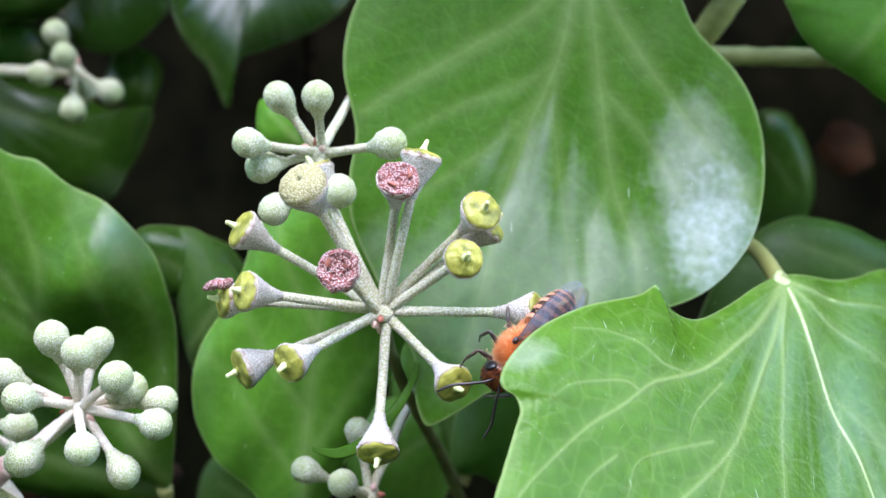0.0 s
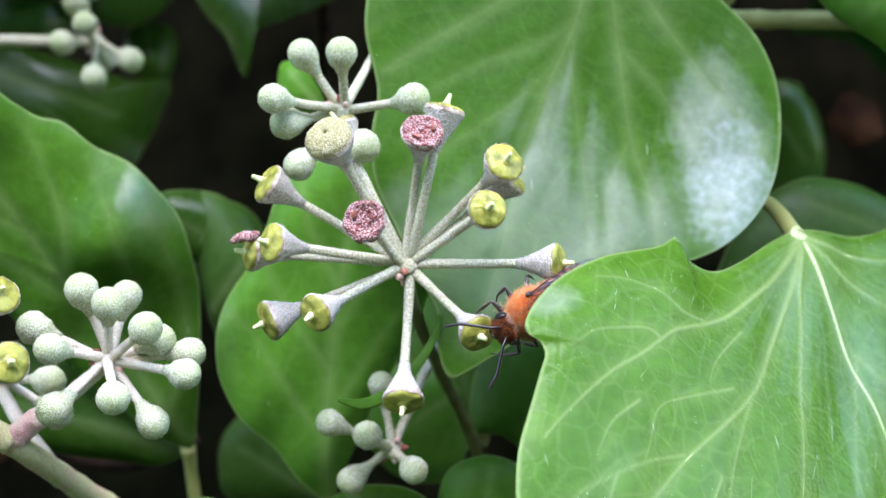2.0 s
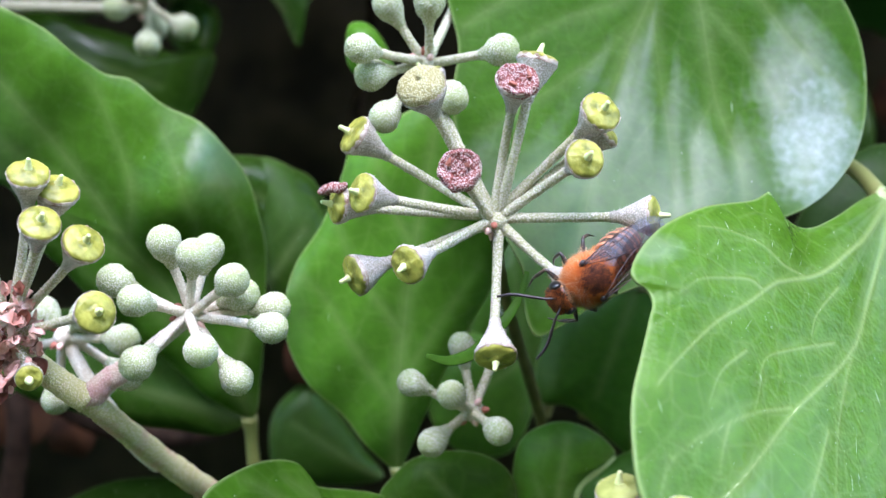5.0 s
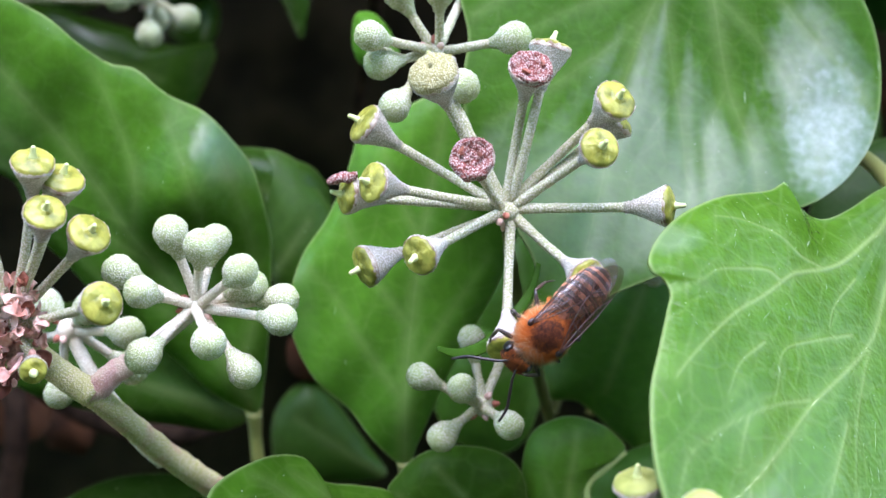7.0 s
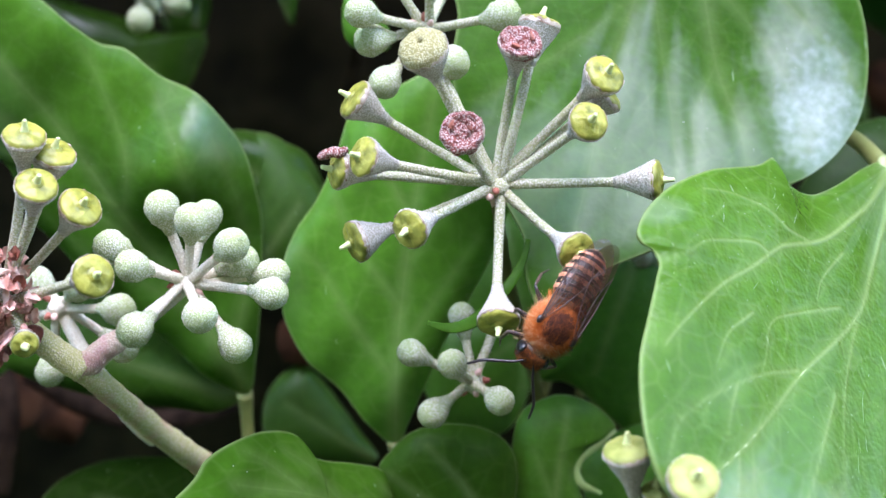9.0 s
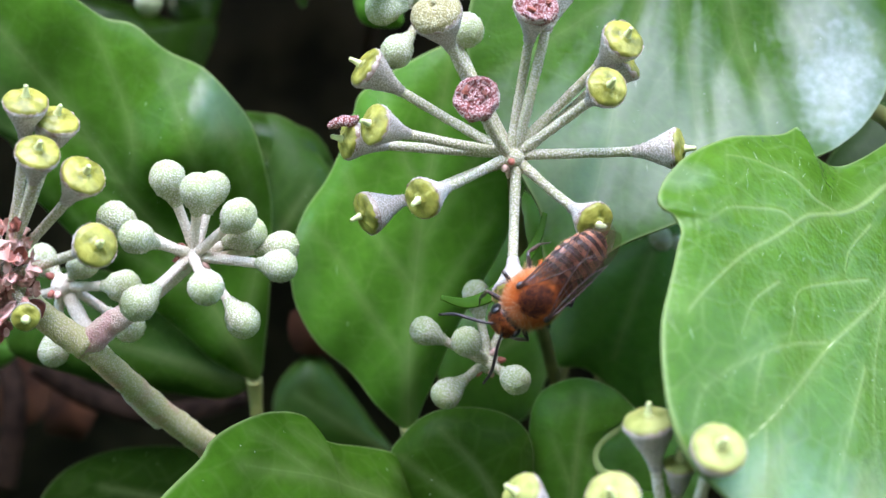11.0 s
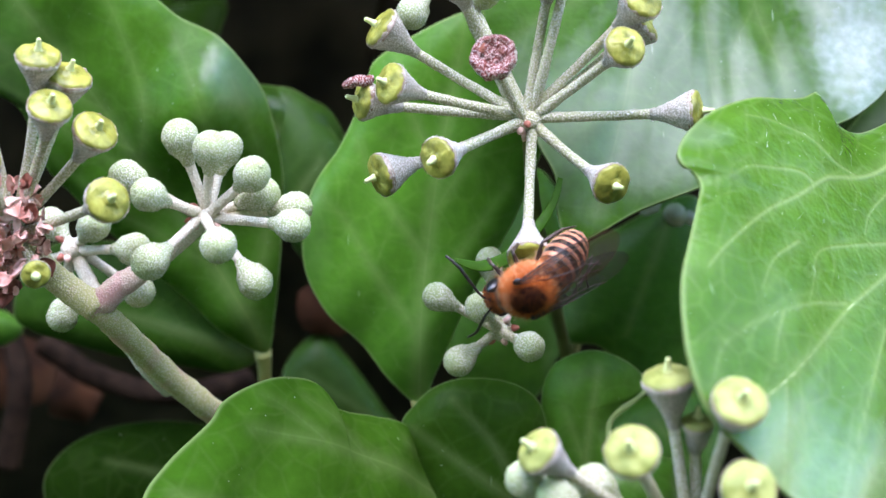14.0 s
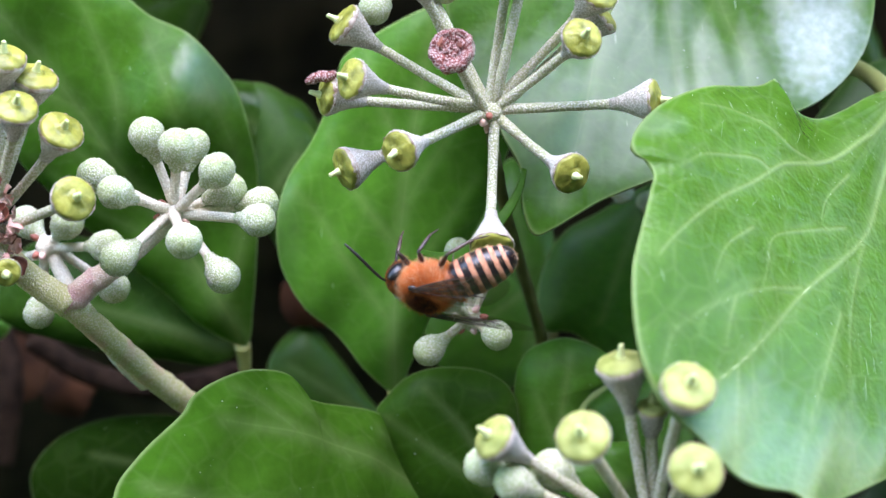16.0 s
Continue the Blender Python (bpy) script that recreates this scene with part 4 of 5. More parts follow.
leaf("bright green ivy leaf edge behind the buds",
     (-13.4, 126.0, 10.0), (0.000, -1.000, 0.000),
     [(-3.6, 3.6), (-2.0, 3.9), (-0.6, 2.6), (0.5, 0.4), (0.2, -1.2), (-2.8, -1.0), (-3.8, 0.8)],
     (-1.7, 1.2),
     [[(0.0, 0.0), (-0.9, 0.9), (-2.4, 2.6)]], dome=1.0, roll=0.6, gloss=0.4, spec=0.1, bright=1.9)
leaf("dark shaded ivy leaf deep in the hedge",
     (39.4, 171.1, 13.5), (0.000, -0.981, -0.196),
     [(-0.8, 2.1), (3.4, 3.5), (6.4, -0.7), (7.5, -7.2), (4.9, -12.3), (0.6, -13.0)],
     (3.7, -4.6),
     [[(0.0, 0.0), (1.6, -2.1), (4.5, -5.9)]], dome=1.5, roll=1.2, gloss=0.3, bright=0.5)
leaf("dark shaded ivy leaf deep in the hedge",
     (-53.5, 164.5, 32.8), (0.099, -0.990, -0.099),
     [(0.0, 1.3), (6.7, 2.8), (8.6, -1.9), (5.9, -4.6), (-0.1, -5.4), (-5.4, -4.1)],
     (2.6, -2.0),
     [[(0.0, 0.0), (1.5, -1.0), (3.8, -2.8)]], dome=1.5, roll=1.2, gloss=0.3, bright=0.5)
# where bright is under 1, shade is painted into the green
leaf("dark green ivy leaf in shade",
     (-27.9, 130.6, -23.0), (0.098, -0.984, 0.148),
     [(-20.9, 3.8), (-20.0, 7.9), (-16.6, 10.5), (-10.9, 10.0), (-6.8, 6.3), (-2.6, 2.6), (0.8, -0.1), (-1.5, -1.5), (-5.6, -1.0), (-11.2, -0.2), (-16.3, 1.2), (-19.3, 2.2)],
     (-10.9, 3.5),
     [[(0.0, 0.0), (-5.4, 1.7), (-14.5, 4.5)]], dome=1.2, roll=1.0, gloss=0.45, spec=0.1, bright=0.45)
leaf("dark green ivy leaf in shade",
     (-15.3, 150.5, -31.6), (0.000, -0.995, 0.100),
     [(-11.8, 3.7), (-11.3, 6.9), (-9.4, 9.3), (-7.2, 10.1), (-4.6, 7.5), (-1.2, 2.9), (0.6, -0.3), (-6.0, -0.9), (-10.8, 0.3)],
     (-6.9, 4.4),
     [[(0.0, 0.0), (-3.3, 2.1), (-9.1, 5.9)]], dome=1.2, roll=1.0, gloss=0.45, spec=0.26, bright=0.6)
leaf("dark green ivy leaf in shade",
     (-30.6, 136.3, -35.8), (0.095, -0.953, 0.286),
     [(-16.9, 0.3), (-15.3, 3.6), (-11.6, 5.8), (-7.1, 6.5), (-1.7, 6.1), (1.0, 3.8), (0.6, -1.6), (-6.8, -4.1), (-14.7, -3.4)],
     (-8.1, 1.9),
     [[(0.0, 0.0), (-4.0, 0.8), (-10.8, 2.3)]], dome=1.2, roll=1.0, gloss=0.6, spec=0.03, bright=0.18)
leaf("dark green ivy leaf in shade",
     (10.8, 132.5, -9.9), (-0.099, -0.990, 0.099),
     [(-9.9, -7.5), (-8.0, -3.2), (-4.8, -1.1), (2.1, 1.9), (4.4, -4.3), (3.5, -11.7), (-0.0, -17.2), (-2.3, -15.9), (-6.5, -12.3), (-9.6, -11.7)],
     (-3.1, -8.3),
     [[(0.0, 0.0), (-1.6, -4.2), (-4.2, -11.2)]], dome=1.2, roll=1.0, gloss=0.45, spec=0.26, bright=1.4)
leaf("dark green ivy leaf in shade",
     (0.9, 140.4, -17.5), (0.000, -0.995, 0.100),
     [(-10.2, 0.0), (-5.6, 2.3), (0.0, 1.1), (0.5, -4.5), (-2.4, -10.1), (-8.0, -9.5), (-10.8, -5.0)],
     (-5.2, -3.7),
     [[(0.0, 0.0), (-2.6, -1.9), (-7.1, -5.0)]], dome=1.2, roll=1.0, gloss=0.45, spec=0.26, bright=1.4)
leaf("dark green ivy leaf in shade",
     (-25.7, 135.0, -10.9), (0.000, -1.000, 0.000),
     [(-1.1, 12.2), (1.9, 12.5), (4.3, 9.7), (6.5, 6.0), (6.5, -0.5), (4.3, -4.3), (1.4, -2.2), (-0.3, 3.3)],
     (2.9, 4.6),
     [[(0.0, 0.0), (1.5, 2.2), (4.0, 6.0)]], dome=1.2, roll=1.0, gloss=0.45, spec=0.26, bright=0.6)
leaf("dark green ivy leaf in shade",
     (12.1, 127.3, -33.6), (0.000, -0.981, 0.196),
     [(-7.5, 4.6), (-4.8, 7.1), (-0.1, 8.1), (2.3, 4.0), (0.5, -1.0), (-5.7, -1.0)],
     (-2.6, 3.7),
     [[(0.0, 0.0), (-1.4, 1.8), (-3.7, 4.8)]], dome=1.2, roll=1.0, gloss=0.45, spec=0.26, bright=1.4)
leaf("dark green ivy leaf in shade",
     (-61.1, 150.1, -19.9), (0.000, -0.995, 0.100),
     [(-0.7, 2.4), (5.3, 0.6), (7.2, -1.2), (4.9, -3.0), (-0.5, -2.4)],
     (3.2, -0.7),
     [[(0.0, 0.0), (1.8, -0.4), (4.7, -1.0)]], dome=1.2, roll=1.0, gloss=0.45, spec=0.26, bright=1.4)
leaf("dark green ivy leaf in shade",
     (1.8, 140.0, -23.0), (-0.100, -0.990, 0.100),
     [(0.2, -0.5), (1.6, 4.0), (1.2, 10.0), (-0.4, 15.5), (-3.2, 18.5), (-6.4, 14.0), (-7.4, 8.0), (-5.0, 2.6)],
     (-2.8, 8.4),
     [[(0.0, 0.0), (-1.4, 6.0), (-2.8, 15.0)], [(-0.6, 3.0), (-4.0, 8.0)], [(-0.8, 4.0), (0.8, 9.0)]], dome=1.0, roll=1.0, gloss=0.4, spec=0.15, bright=1.0)
leaf("bright green ivy leaf half hidden below flower buds",
     (5.2, 100.2, -32.8), (0.000, -0.958, 0.287),
     [(-6.6, 1.6), (-4.1, 3.6), (-2.1, 4.1), (-0.1, 4.1), (0.8, 3.1), (0.0, 0.4), (-4.0, -0.7)],
     (-2.3, 2.3),
     [[(0.0, 0.0), (-2.3, 1.9), (-4.7, 2.6)]], dome=0.8, roll=0.8, gloss=0.36)

# ---- ivy flower heads ----
umbel("open ivy flower head of yellow-green nectar cups on grey scurfy stalks", (-4.6, 104.6, -4.9),
      [("closed", -10.2, 99.6, 4.6, 0.75),
       ("red", -3.3, 99.1, 5.1, 0.70),
       ("red", -7.5, 97.9, -1.5, 1.00),
       ("cup", 2.8, 99.4, 2.8, 0.80),
       ("cup", 1.5, 98.3, -0.7, 1.50),
       ("cup", -14.5, 100.0, -3.1, 0.35),
       ("cup", -11.2, 99.1, -8.3, 0.35),
       ("cup", -15.2, 103.3, -9.1, 0.35),
       ("cup", -4.8, 100.4, -15.0, 0.35),
       ("cup", 0.8, 100.0, -9.9, 0.70),
       ("cup", 6.8, 101.0, -4.7, 0.10),
       ("cup", -1.6, 101.8, 6.9, -0.30),
       ("cup", -15.3, 103.5, 1.5, 0.35),
       ("cup", -16.5, 103.0, -3.8, 0.35),
       ("cup", 3.5, 103.0, 1.8, 0.10),
       ("cup", -9.9, 105.2, 6.0, -0.10)],
      [(-4.2, 108.0, -7.8), (-3.3, 113.0, -11.2), (-1.8, 120.0, -15.2), (0.5, 130.0, -21.0), (4.0, 144.0, -32.0)], stalk_r=0.5, petals=[((-15.7, 102.0, -2.4), (-17.9, 102.0, -3.0))], dull=True)
umbel("pale green ivy bud cluster rising behind the open flower head", (-9.8, 108.5, 7.5),
      [("bud", -9.6, 104.3, 11.7, 0.10),
       ("bud", -14.9, 104.0, 8.1, 0.10),
       ("bud", -4.0, 104.7, 8.1, 0.10),
       ("bud", -12.9, 107.0, 12.0, 0.10),
       ("bud", -14.2, 106.5, 6.4, 0.10),
       ("bud", -7.9, 104.5, 4.4, 0.10),
       ("bud", -13.1, 105.5, 3.0, 0.10),
       ("bud", -6.6, 118.5, 15.8, 0.10)],
      [(-9.0, 108.0, 4.0), (-7.2, 107.5, 0.0), (-5.6, 106.5, -3.5), (-4.6, 106.2, -5.5)], stalk_r=0.42)
umbel("pale fuzzy ivy bud cluster on a side stalk", (-27.7, 104.0, -12.1),
      [("bud", -29.3, 102.1, -6.6, 0.10),
       ("bud", -26.3, 104.0, -7.1, 0.10),
       ("bud", -26.9, 100.5, -7.6, 0.10),
       ("bud", -23.9, 99.8, -9.4, 0.10),
       ("bud", -23.6, 103.0, -10.5, 0.10),
       ("bud", -21.1, 100.4, -12.9, 0.10),
       ("bud", -21.2, 103.0, -11.5, 0.10),
       ("bud", -25.9, 97.9, -14.4, 0.10),
       ("bud", -23.9, 102.2, -16.8, 0.10),
       ("bud", -30.9, 100.0, -15.5, 0.10),
       ("bud", -33.1, 102.5, -9.5, 0.10),
       ("bud", -31.0, 99.5, -10.9, 0.10)],
      [(-29.4, 106.5, -13.4), (-31.2, 107.0, -14.8), (-33.0, 106.3, -16.4), (-35.0, 105.2, -18.2)], stalk_r=0.62, pink=True)
umbel("withering ivy flower head with pink dried bracts", (-41.2, 103.0, -13.5),
      [("cup", -37.9, 97.1, -1.9, 0.35),
       ("cup", -36.4, 99.0, -2.9, 0.35),
       ("cup", -36.8, 96.1, -5.4, 0.35),
       ("cup", -34.2, 97.8, -6.8, 0.35),
       ("cup", -32.8, 95.6, -11.6, 0.35),
       ("young", -38.3, 98.8, -16.4, 0.80),
       ("cup", -40.9, 94.5, -9.4, 0.35),
       ("cup", -43.0, 99.0, -2.6, 0.35),
       ("cup", -44.3, 99.0, -16.7, 0.35),
       ("cup", -45.2, 98.0, -11.3, 0.35),
       ("cup", -44.8, 98.0, -6.7, 0.35)],
      [(-40.1, 103.5, -14.8), (-38.2, 104.5, -16.8), (-35.7, 105.3, -18.7)], bracts=150, stalk_r=0.95, pink=True)
umbel("small ivy bud cluster on a thick cream stalk, half hidden", (-39.2, 112.0, -14.1),
      [("bud", -37.1, 110.0, -12.4, 0.10),
       ("bud", -33.9, 109.5, -14.3, 0.10),
       ("bud", -40.2, 113.0, -19.4, 0.10),
       ("bud", -34.3, 113.0, -17.4, 0.10),
       ("bud", -41.2, 113.0, -12.1, 0.10),
       ("bud", -43.0, 115.0, -15.4, 0.10)],
      [(-38.3, 112.0, -15.9), (-37.1, 112.0, -18.0), (-35.5, 112.5, -20.4), (-33.9, 113.5, -23.1), (-32.4, 116.0, -25.2)], stalk_r=0.62, pink=True)
umbel("small drooping ivy bud cluster in the shade", (-6.1, 112.0, -20.2),
      [("bud", -11.1, 109.3, -17.7, 0.10),
       ("bud", -7.9, 107.5, -18.5, 0.10),
       ("bud", -9.4, 110.3, -22.6, 0.10),
       ("bud", -4.2, 107.9, -21.4, 0.10),
       ("bud", -7.0, 112.0, -14.9, 0.10)],
      [(-4.7, 113.5, -17.2), (-3.9, 116.5, -15.4), (-3.0, 122.0, -13.7), (-2.2, 130.0, -11.9)], stalk_r=0.42, bud_r=1.1)
umbel("upright ivy flower head with pale green cups at the hedge front", (4.7, 91.0, -34.0),
      [("cup", 2.5, 87.8, -22.6, 0.15),
       ("cup", 5.5, 82.3, -23.6, 0.45),
       ("young", 4.5, 89.0, -25.4, 0.35),
       ("cup", -5.4, 86.5, -26.8, 0.25),
       ("cup", -0.5, 82.5, -26.4, 0.50),
       ("cup", 5.3, 79.5, -28.0, 0.50),
       ("bud", -6.0, 89.0, -28.8, 0.10),
       ("bud", -4.2, 88.0, -29.7, 0.10),
       ("bud", -1.7, 90.0, -29.2, 0.10),
       ("cup", 10.8, 86.0, -32.3, 0.35)],
      [(6.3, 98.0, -36.3), (9.4, 108.0, -41.3), (14.1, 125.0, -50.1)], pale=True)
umbel("ivy bud cluster far inside the hedge", (-39.4, 146.1, 19.0),
      [("bud", -41.2, 144.9, 23.0, 0.10),
       ("bud", -39.4, 141.7, 20.1, 0.10),
       ("bud", -42.1, 142.7, 18.3, 0.10),
       ("bud", -38.9, 143.4, 14.6, 0.10),
       ("bud", -35.3, 144.9, 16.7, 0.10),
       ("bud", -39.2, 149.3, 17.4, 0.10)],
      [(-42.3, 147.2, 19.1), (-48.2, 148.2, 19.4), (-56.3, 150.4, 19.9)], stalk_r=0.6, bud_r=1.3)
umbel("ivy buds in the shadow of a large leaf", (12.6, 133.0, -13.0),
      [("bud", 10.9, 131.0, -9.9, 0.10),
       ("bud", 9.0, 133.0, -9.2, 0.10),
       ("bud", 12.4, 132.0, -10.4, 0.10)],
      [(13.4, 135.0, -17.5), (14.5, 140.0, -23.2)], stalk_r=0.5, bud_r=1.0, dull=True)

# ---- stems ----
stem("pale green-brown ivy stem with a pink swollen node", [(-36.2, 105.4, -18.4), (-35.1, 106.5, -19.5), (-32.5, 112.0, -23.2), (-28.7, 117.0, -27.3), (-24.7, 124.0, -31.4), (-19.2, 135.0, -38.8)], 0.92, 1.10, STEM)
stem("green ivy stem crossing the hedge", [(24.6, 133.0, 18.9), (27.1, 132.0, 18.7), (37.2, 131.0, 18.4), (45.0, 130.0, 17.8)], 0.85, 0.95, STEM_GREEN)
stem("green ivy stem crossing the hedge", [(30.3, 134.0, 28.4), (28.1, 134.0, 24.5), (25.8, 135.0, 21.2), (23.8, 138.0, 17.2)], 1.40, 1.40, STEM_GREEN)
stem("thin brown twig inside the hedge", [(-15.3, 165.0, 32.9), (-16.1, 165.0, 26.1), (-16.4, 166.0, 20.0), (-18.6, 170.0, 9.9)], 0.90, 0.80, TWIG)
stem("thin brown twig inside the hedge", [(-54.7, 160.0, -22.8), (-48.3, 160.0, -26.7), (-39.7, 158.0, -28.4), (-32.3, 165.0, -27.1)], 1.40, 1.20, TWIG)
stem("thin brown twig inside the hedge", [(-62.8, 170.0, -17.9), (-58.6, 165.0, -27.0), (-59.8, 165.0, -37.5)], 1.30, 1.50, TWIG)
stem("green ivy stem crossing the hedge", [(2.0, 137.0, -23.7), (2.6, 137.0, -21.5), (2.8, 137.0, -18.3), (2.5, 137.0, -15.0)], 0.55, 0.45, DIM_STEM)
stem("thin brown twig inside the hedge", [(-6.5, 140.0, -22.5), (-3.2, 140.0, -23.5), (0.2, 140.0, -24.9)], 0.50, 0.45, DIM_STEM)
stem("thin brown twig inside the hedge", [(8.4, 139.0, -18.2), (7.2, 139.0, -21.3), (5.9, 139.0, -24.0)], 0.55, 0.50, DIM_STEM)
side_branch([(-36.1, 105.6, -18.7), (-35.2, 105.3, -18.1), (-34.2, 105.1, -17.1), (-33.0, 105.3, -16.4), (-31.6, 106.2, -15.2)], [0.95, 0.98, 0.88, 0.82, 0.6])

# ---- hedge round the pocket of stems, added to shade it, and the ground ----


def small_leaf(rng, size, lobes=0.22):
    """A plain five-lobed leaf of the outer hedge, bent along its midrib."""
    verts, faces = [(0, 0, 0)], []
    n = 15
    for k in range(n):
        a = 2 * math.pi * k / n
        r = size * (0.75 + lobes * math.cos(5 * a) + 0.1 * rng.random())
        verts.append((r * math.cos(a), r * math.sin(a), -0.18 * size * (math.cos(a) ** 2) + rng.uniform(-0.05, 0.05) * size))
    faces = [(0, k + 1, (k + 1) % n + 1) for k in range(n)]
    return verts, faces


def foliage(name, label, count, place, mat, seed):
    rng = random.Random(seed)
    bodies = []
    for _ in range(count):
        p, size, tilt = place(rng)
        v, f = small_leaf(rng, size)
        m = Matrix.Translation(p) @ pose(0, 0, 0, 90 + tilt + rng.uniform(-28, 28), rng.uniform(-25, 25), rng.uniform(-40, 40)) @ pose(0, 0, 0, 0, 0, rng.uniform(0, 360))
        bodies.append(([m @ Vector(q) for q in v], f))
    return tagged(new(name, mesh(name, *joined(*bodies), mat)), label, "foliage", "", "stuff")


def hedge_spot(rng):
    """A place on the hedge's face, outside the open pocket in its middle."""
    while True:
        x, z = rng.uniform(-700, 700), rng.uniform(-1150, 650)
        if x < -125 or x > 78 or z > 58 or z < -66:
            break
    return (x, (205 if x > 78 else 120) + rng.uniform(-40, 40), z + 1200), rng.uniform(18, 34), -25


def roof_spot(rng):
    return (rng.uniform(-160, 160), rng.uniform(150, 290), 1200 + rng.uniform(62, 115)), rng.uniform(20, 32), -65


# leaves round the view, added to keep light out of the pocket
foliage("hedge_foliage", "dense glossy ivy leaves added round the pocket to shade it", 3800, hedge_spot, SHADE_LEAF, 3)
# unseen leaves overhead, added to hide the sky from the deep leaves
foliage("shading_foliage", "unseen ivy leaves added over the pocket to shade it", 420, roof_spot, SHADE_LEAF, 7)

bm = bmesh.new()
bmesh.ops.create_grid(bm, x_segments=40, y_segments=40, size=60)
for v in bm.verts:
    v.co.z = 0.02 * noise.noise(v.co * 0.6)
me = bpy.data.meshes.new("ground")
bm.to_mesh(me)
bm.free()
me.materials.append(SOIL)
tagged(new("ground", me), "bare brown soil in front of the hedge", "ground", "", "structure")

# dark panel added behind the leaves; its colour is the hedge's inner shade
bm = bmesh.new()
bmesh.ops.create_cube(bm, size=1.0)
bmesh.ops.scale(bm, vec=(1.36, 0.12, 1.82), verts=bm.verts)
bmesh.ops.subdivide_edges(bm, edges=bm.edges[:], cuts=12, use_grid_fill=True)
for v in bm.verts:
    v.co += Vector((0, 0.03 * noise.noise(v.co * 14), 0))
me = bpy.data.meshes.new("shade_panel")
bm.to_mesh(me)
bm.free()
me.materials.append(HEDGE_SHADE)
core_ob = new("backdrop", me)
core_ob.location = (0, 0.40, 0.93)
tagged(core_ob, "near-black backing panel for the shade inside the hedge", "hedge", "", "structure")

# an unseen hedge added behind the viewer keeps low sky out of reflections
bm = bmesh.new()
bmesh.ops.create_grid(bm, x_segments=160, y_segments=40, size=1.0)
for v in bm.verts:
    v.co = Vector((v.co.x * 9, -4.2 + 0.25 * noise.noise(Vector((v.co.x * 40, v.co.y * 9, 0))), 2.05 + v.co.y * 2.1 + (1 + v.co.y) * 0.2 * noise.noise(Vector((v.co.x * 12, 0, 3)))))
me = bpy.data.meshes.new("added_hedge")
bm.to_mesh(me)
bm.free()
me.materials.append(SHADE_LEAF)
far_ob = tagged(new("backdrop", me), "unseen tall green hedge added behind the viewer to darken reflections", "hedge", "", "structure")
far_ob.modifiers.new("thickness", "SOLIDIFY").thickness = 0.3

# ---- dead leaves caught in the hedge ----


def dead_leaf(hub, normal, size, spin):
    v, f = small_leaf(random.Random(int(size * 10)), size, 0.06)
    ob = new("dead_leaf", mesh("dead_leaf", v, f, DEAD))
    ob.matrix_world = Matrix.Translation(at(hub)) @ facing(normal).to_4x4() @ pose(0, 0, 0, 0, 0, spin)
    k = ob.modifiers.new("thickness", "SOLIDIFY")
    k.thickness = 0.0003
    return tagged(ob, "curled brown dead leaf caught in the hedge", "dead leaf", "dead leaves")


dead_leaf((-60.0, 170.0, -26.7), (0.2, -1, 0.3), 5.5, 20)
dead_leaf((-55.8, 178.0, -29.4), (-0.3, -1, 0.1), 5, 80)
dead_leaf((-22.2, 150.0, -18.5), (0.2, -1, 0), 4, 10)
dead_leaf((56.4, 190.0, 14.3), (0.1, -1, 0.2), 5, 40)

# ---- the bee ----


def fur_material(name, a, c):
    return mottled(name, a, c, 2500, 0.7, 0.6, 0.00008, 0.3)


FUR = fur_material("orange_fur", (0.38, 0.088, 0.012), (0.56, 0.165, 0.03))
FUR_PALE = fur_material("pale_fur", (0.55, 0.30, 0.14), (0.68, 0.44, 0.26))
FUR_DARK = fur_material("thorax_fur", (0.03, 0.009, 0.006), (0.10, 0.027, 0.011))
SHELL = mottled("dark_shell", (0.006, 0.004, 0.005), (0.018, 0.010, 0.011), 1800, 0.3)
BAND = fur_material("abdomen_band", (0.42, 0.17, 0.09), (0.60, 0.28, 0.17))
LEG = mottled("leg_shell", (0.012, 0.009, 0.009), (0.045, 0.026, 0.02), 1800, 0.3)
SHIN = mottled("shin_shell", (0.03, 0.018, 0.014), (0.09, 0.055, 0.04), 1800, 0.4)
EYE_SKIN = material("eye_shell", (0.006, 0.006, 0.007), 0.3)[0]
WING, wn_, wl_, wb_ = material("wing_film", (0.05, 0.018, 0.013), 0.2, 0, 0.8)
wb_.inputs["Alpha"].default_value = 0.42
wb_.inputs["Coat Weight"].default_value, wb_.inputs["Coat Roughness"].default_value, wb_.inputs["Coat IOR"].default_value = 0.5, 0.16, 1.7
bump(wn_, wl_, wb_, coords(wn_, wl_, 1300, Detail=2.0).outputs[0], 0.6, 0.0001)
VEINS = mottled("wing_vein", (0.02, 0.008, 0.006), (0.05, 0.022, 0.014), 900, 0.4)


def egg(rx, ry, rz, n=20, m=14, taper=0.0, centre=(0, 0, 0), blunt=1.0):
    """An egg about the x axis; taper narrows its front (+) or back (-)."""
    verts, faces = [], []
    for k in range(m + 1):
        a = math.pi * k / m
        for s in range(n):
            b = 2 * math.pi * s / n
            x = math.cos(a)
            w = max(0.0, math.sin(a)) ** blunt * (1 - taper * x) + 1e-4
            verts.append(Vector((rx * x, ry * w * math.cos(b), rz * w * math.sin(b))) + Vector(centre))
    for k in range(m):
        for s in range(n):
            u = (s + 1) % n
            faces.append((k * n + s, (k + 1) * n + s, (k + 1) * n + u, k * n + u))
    return verts, faces


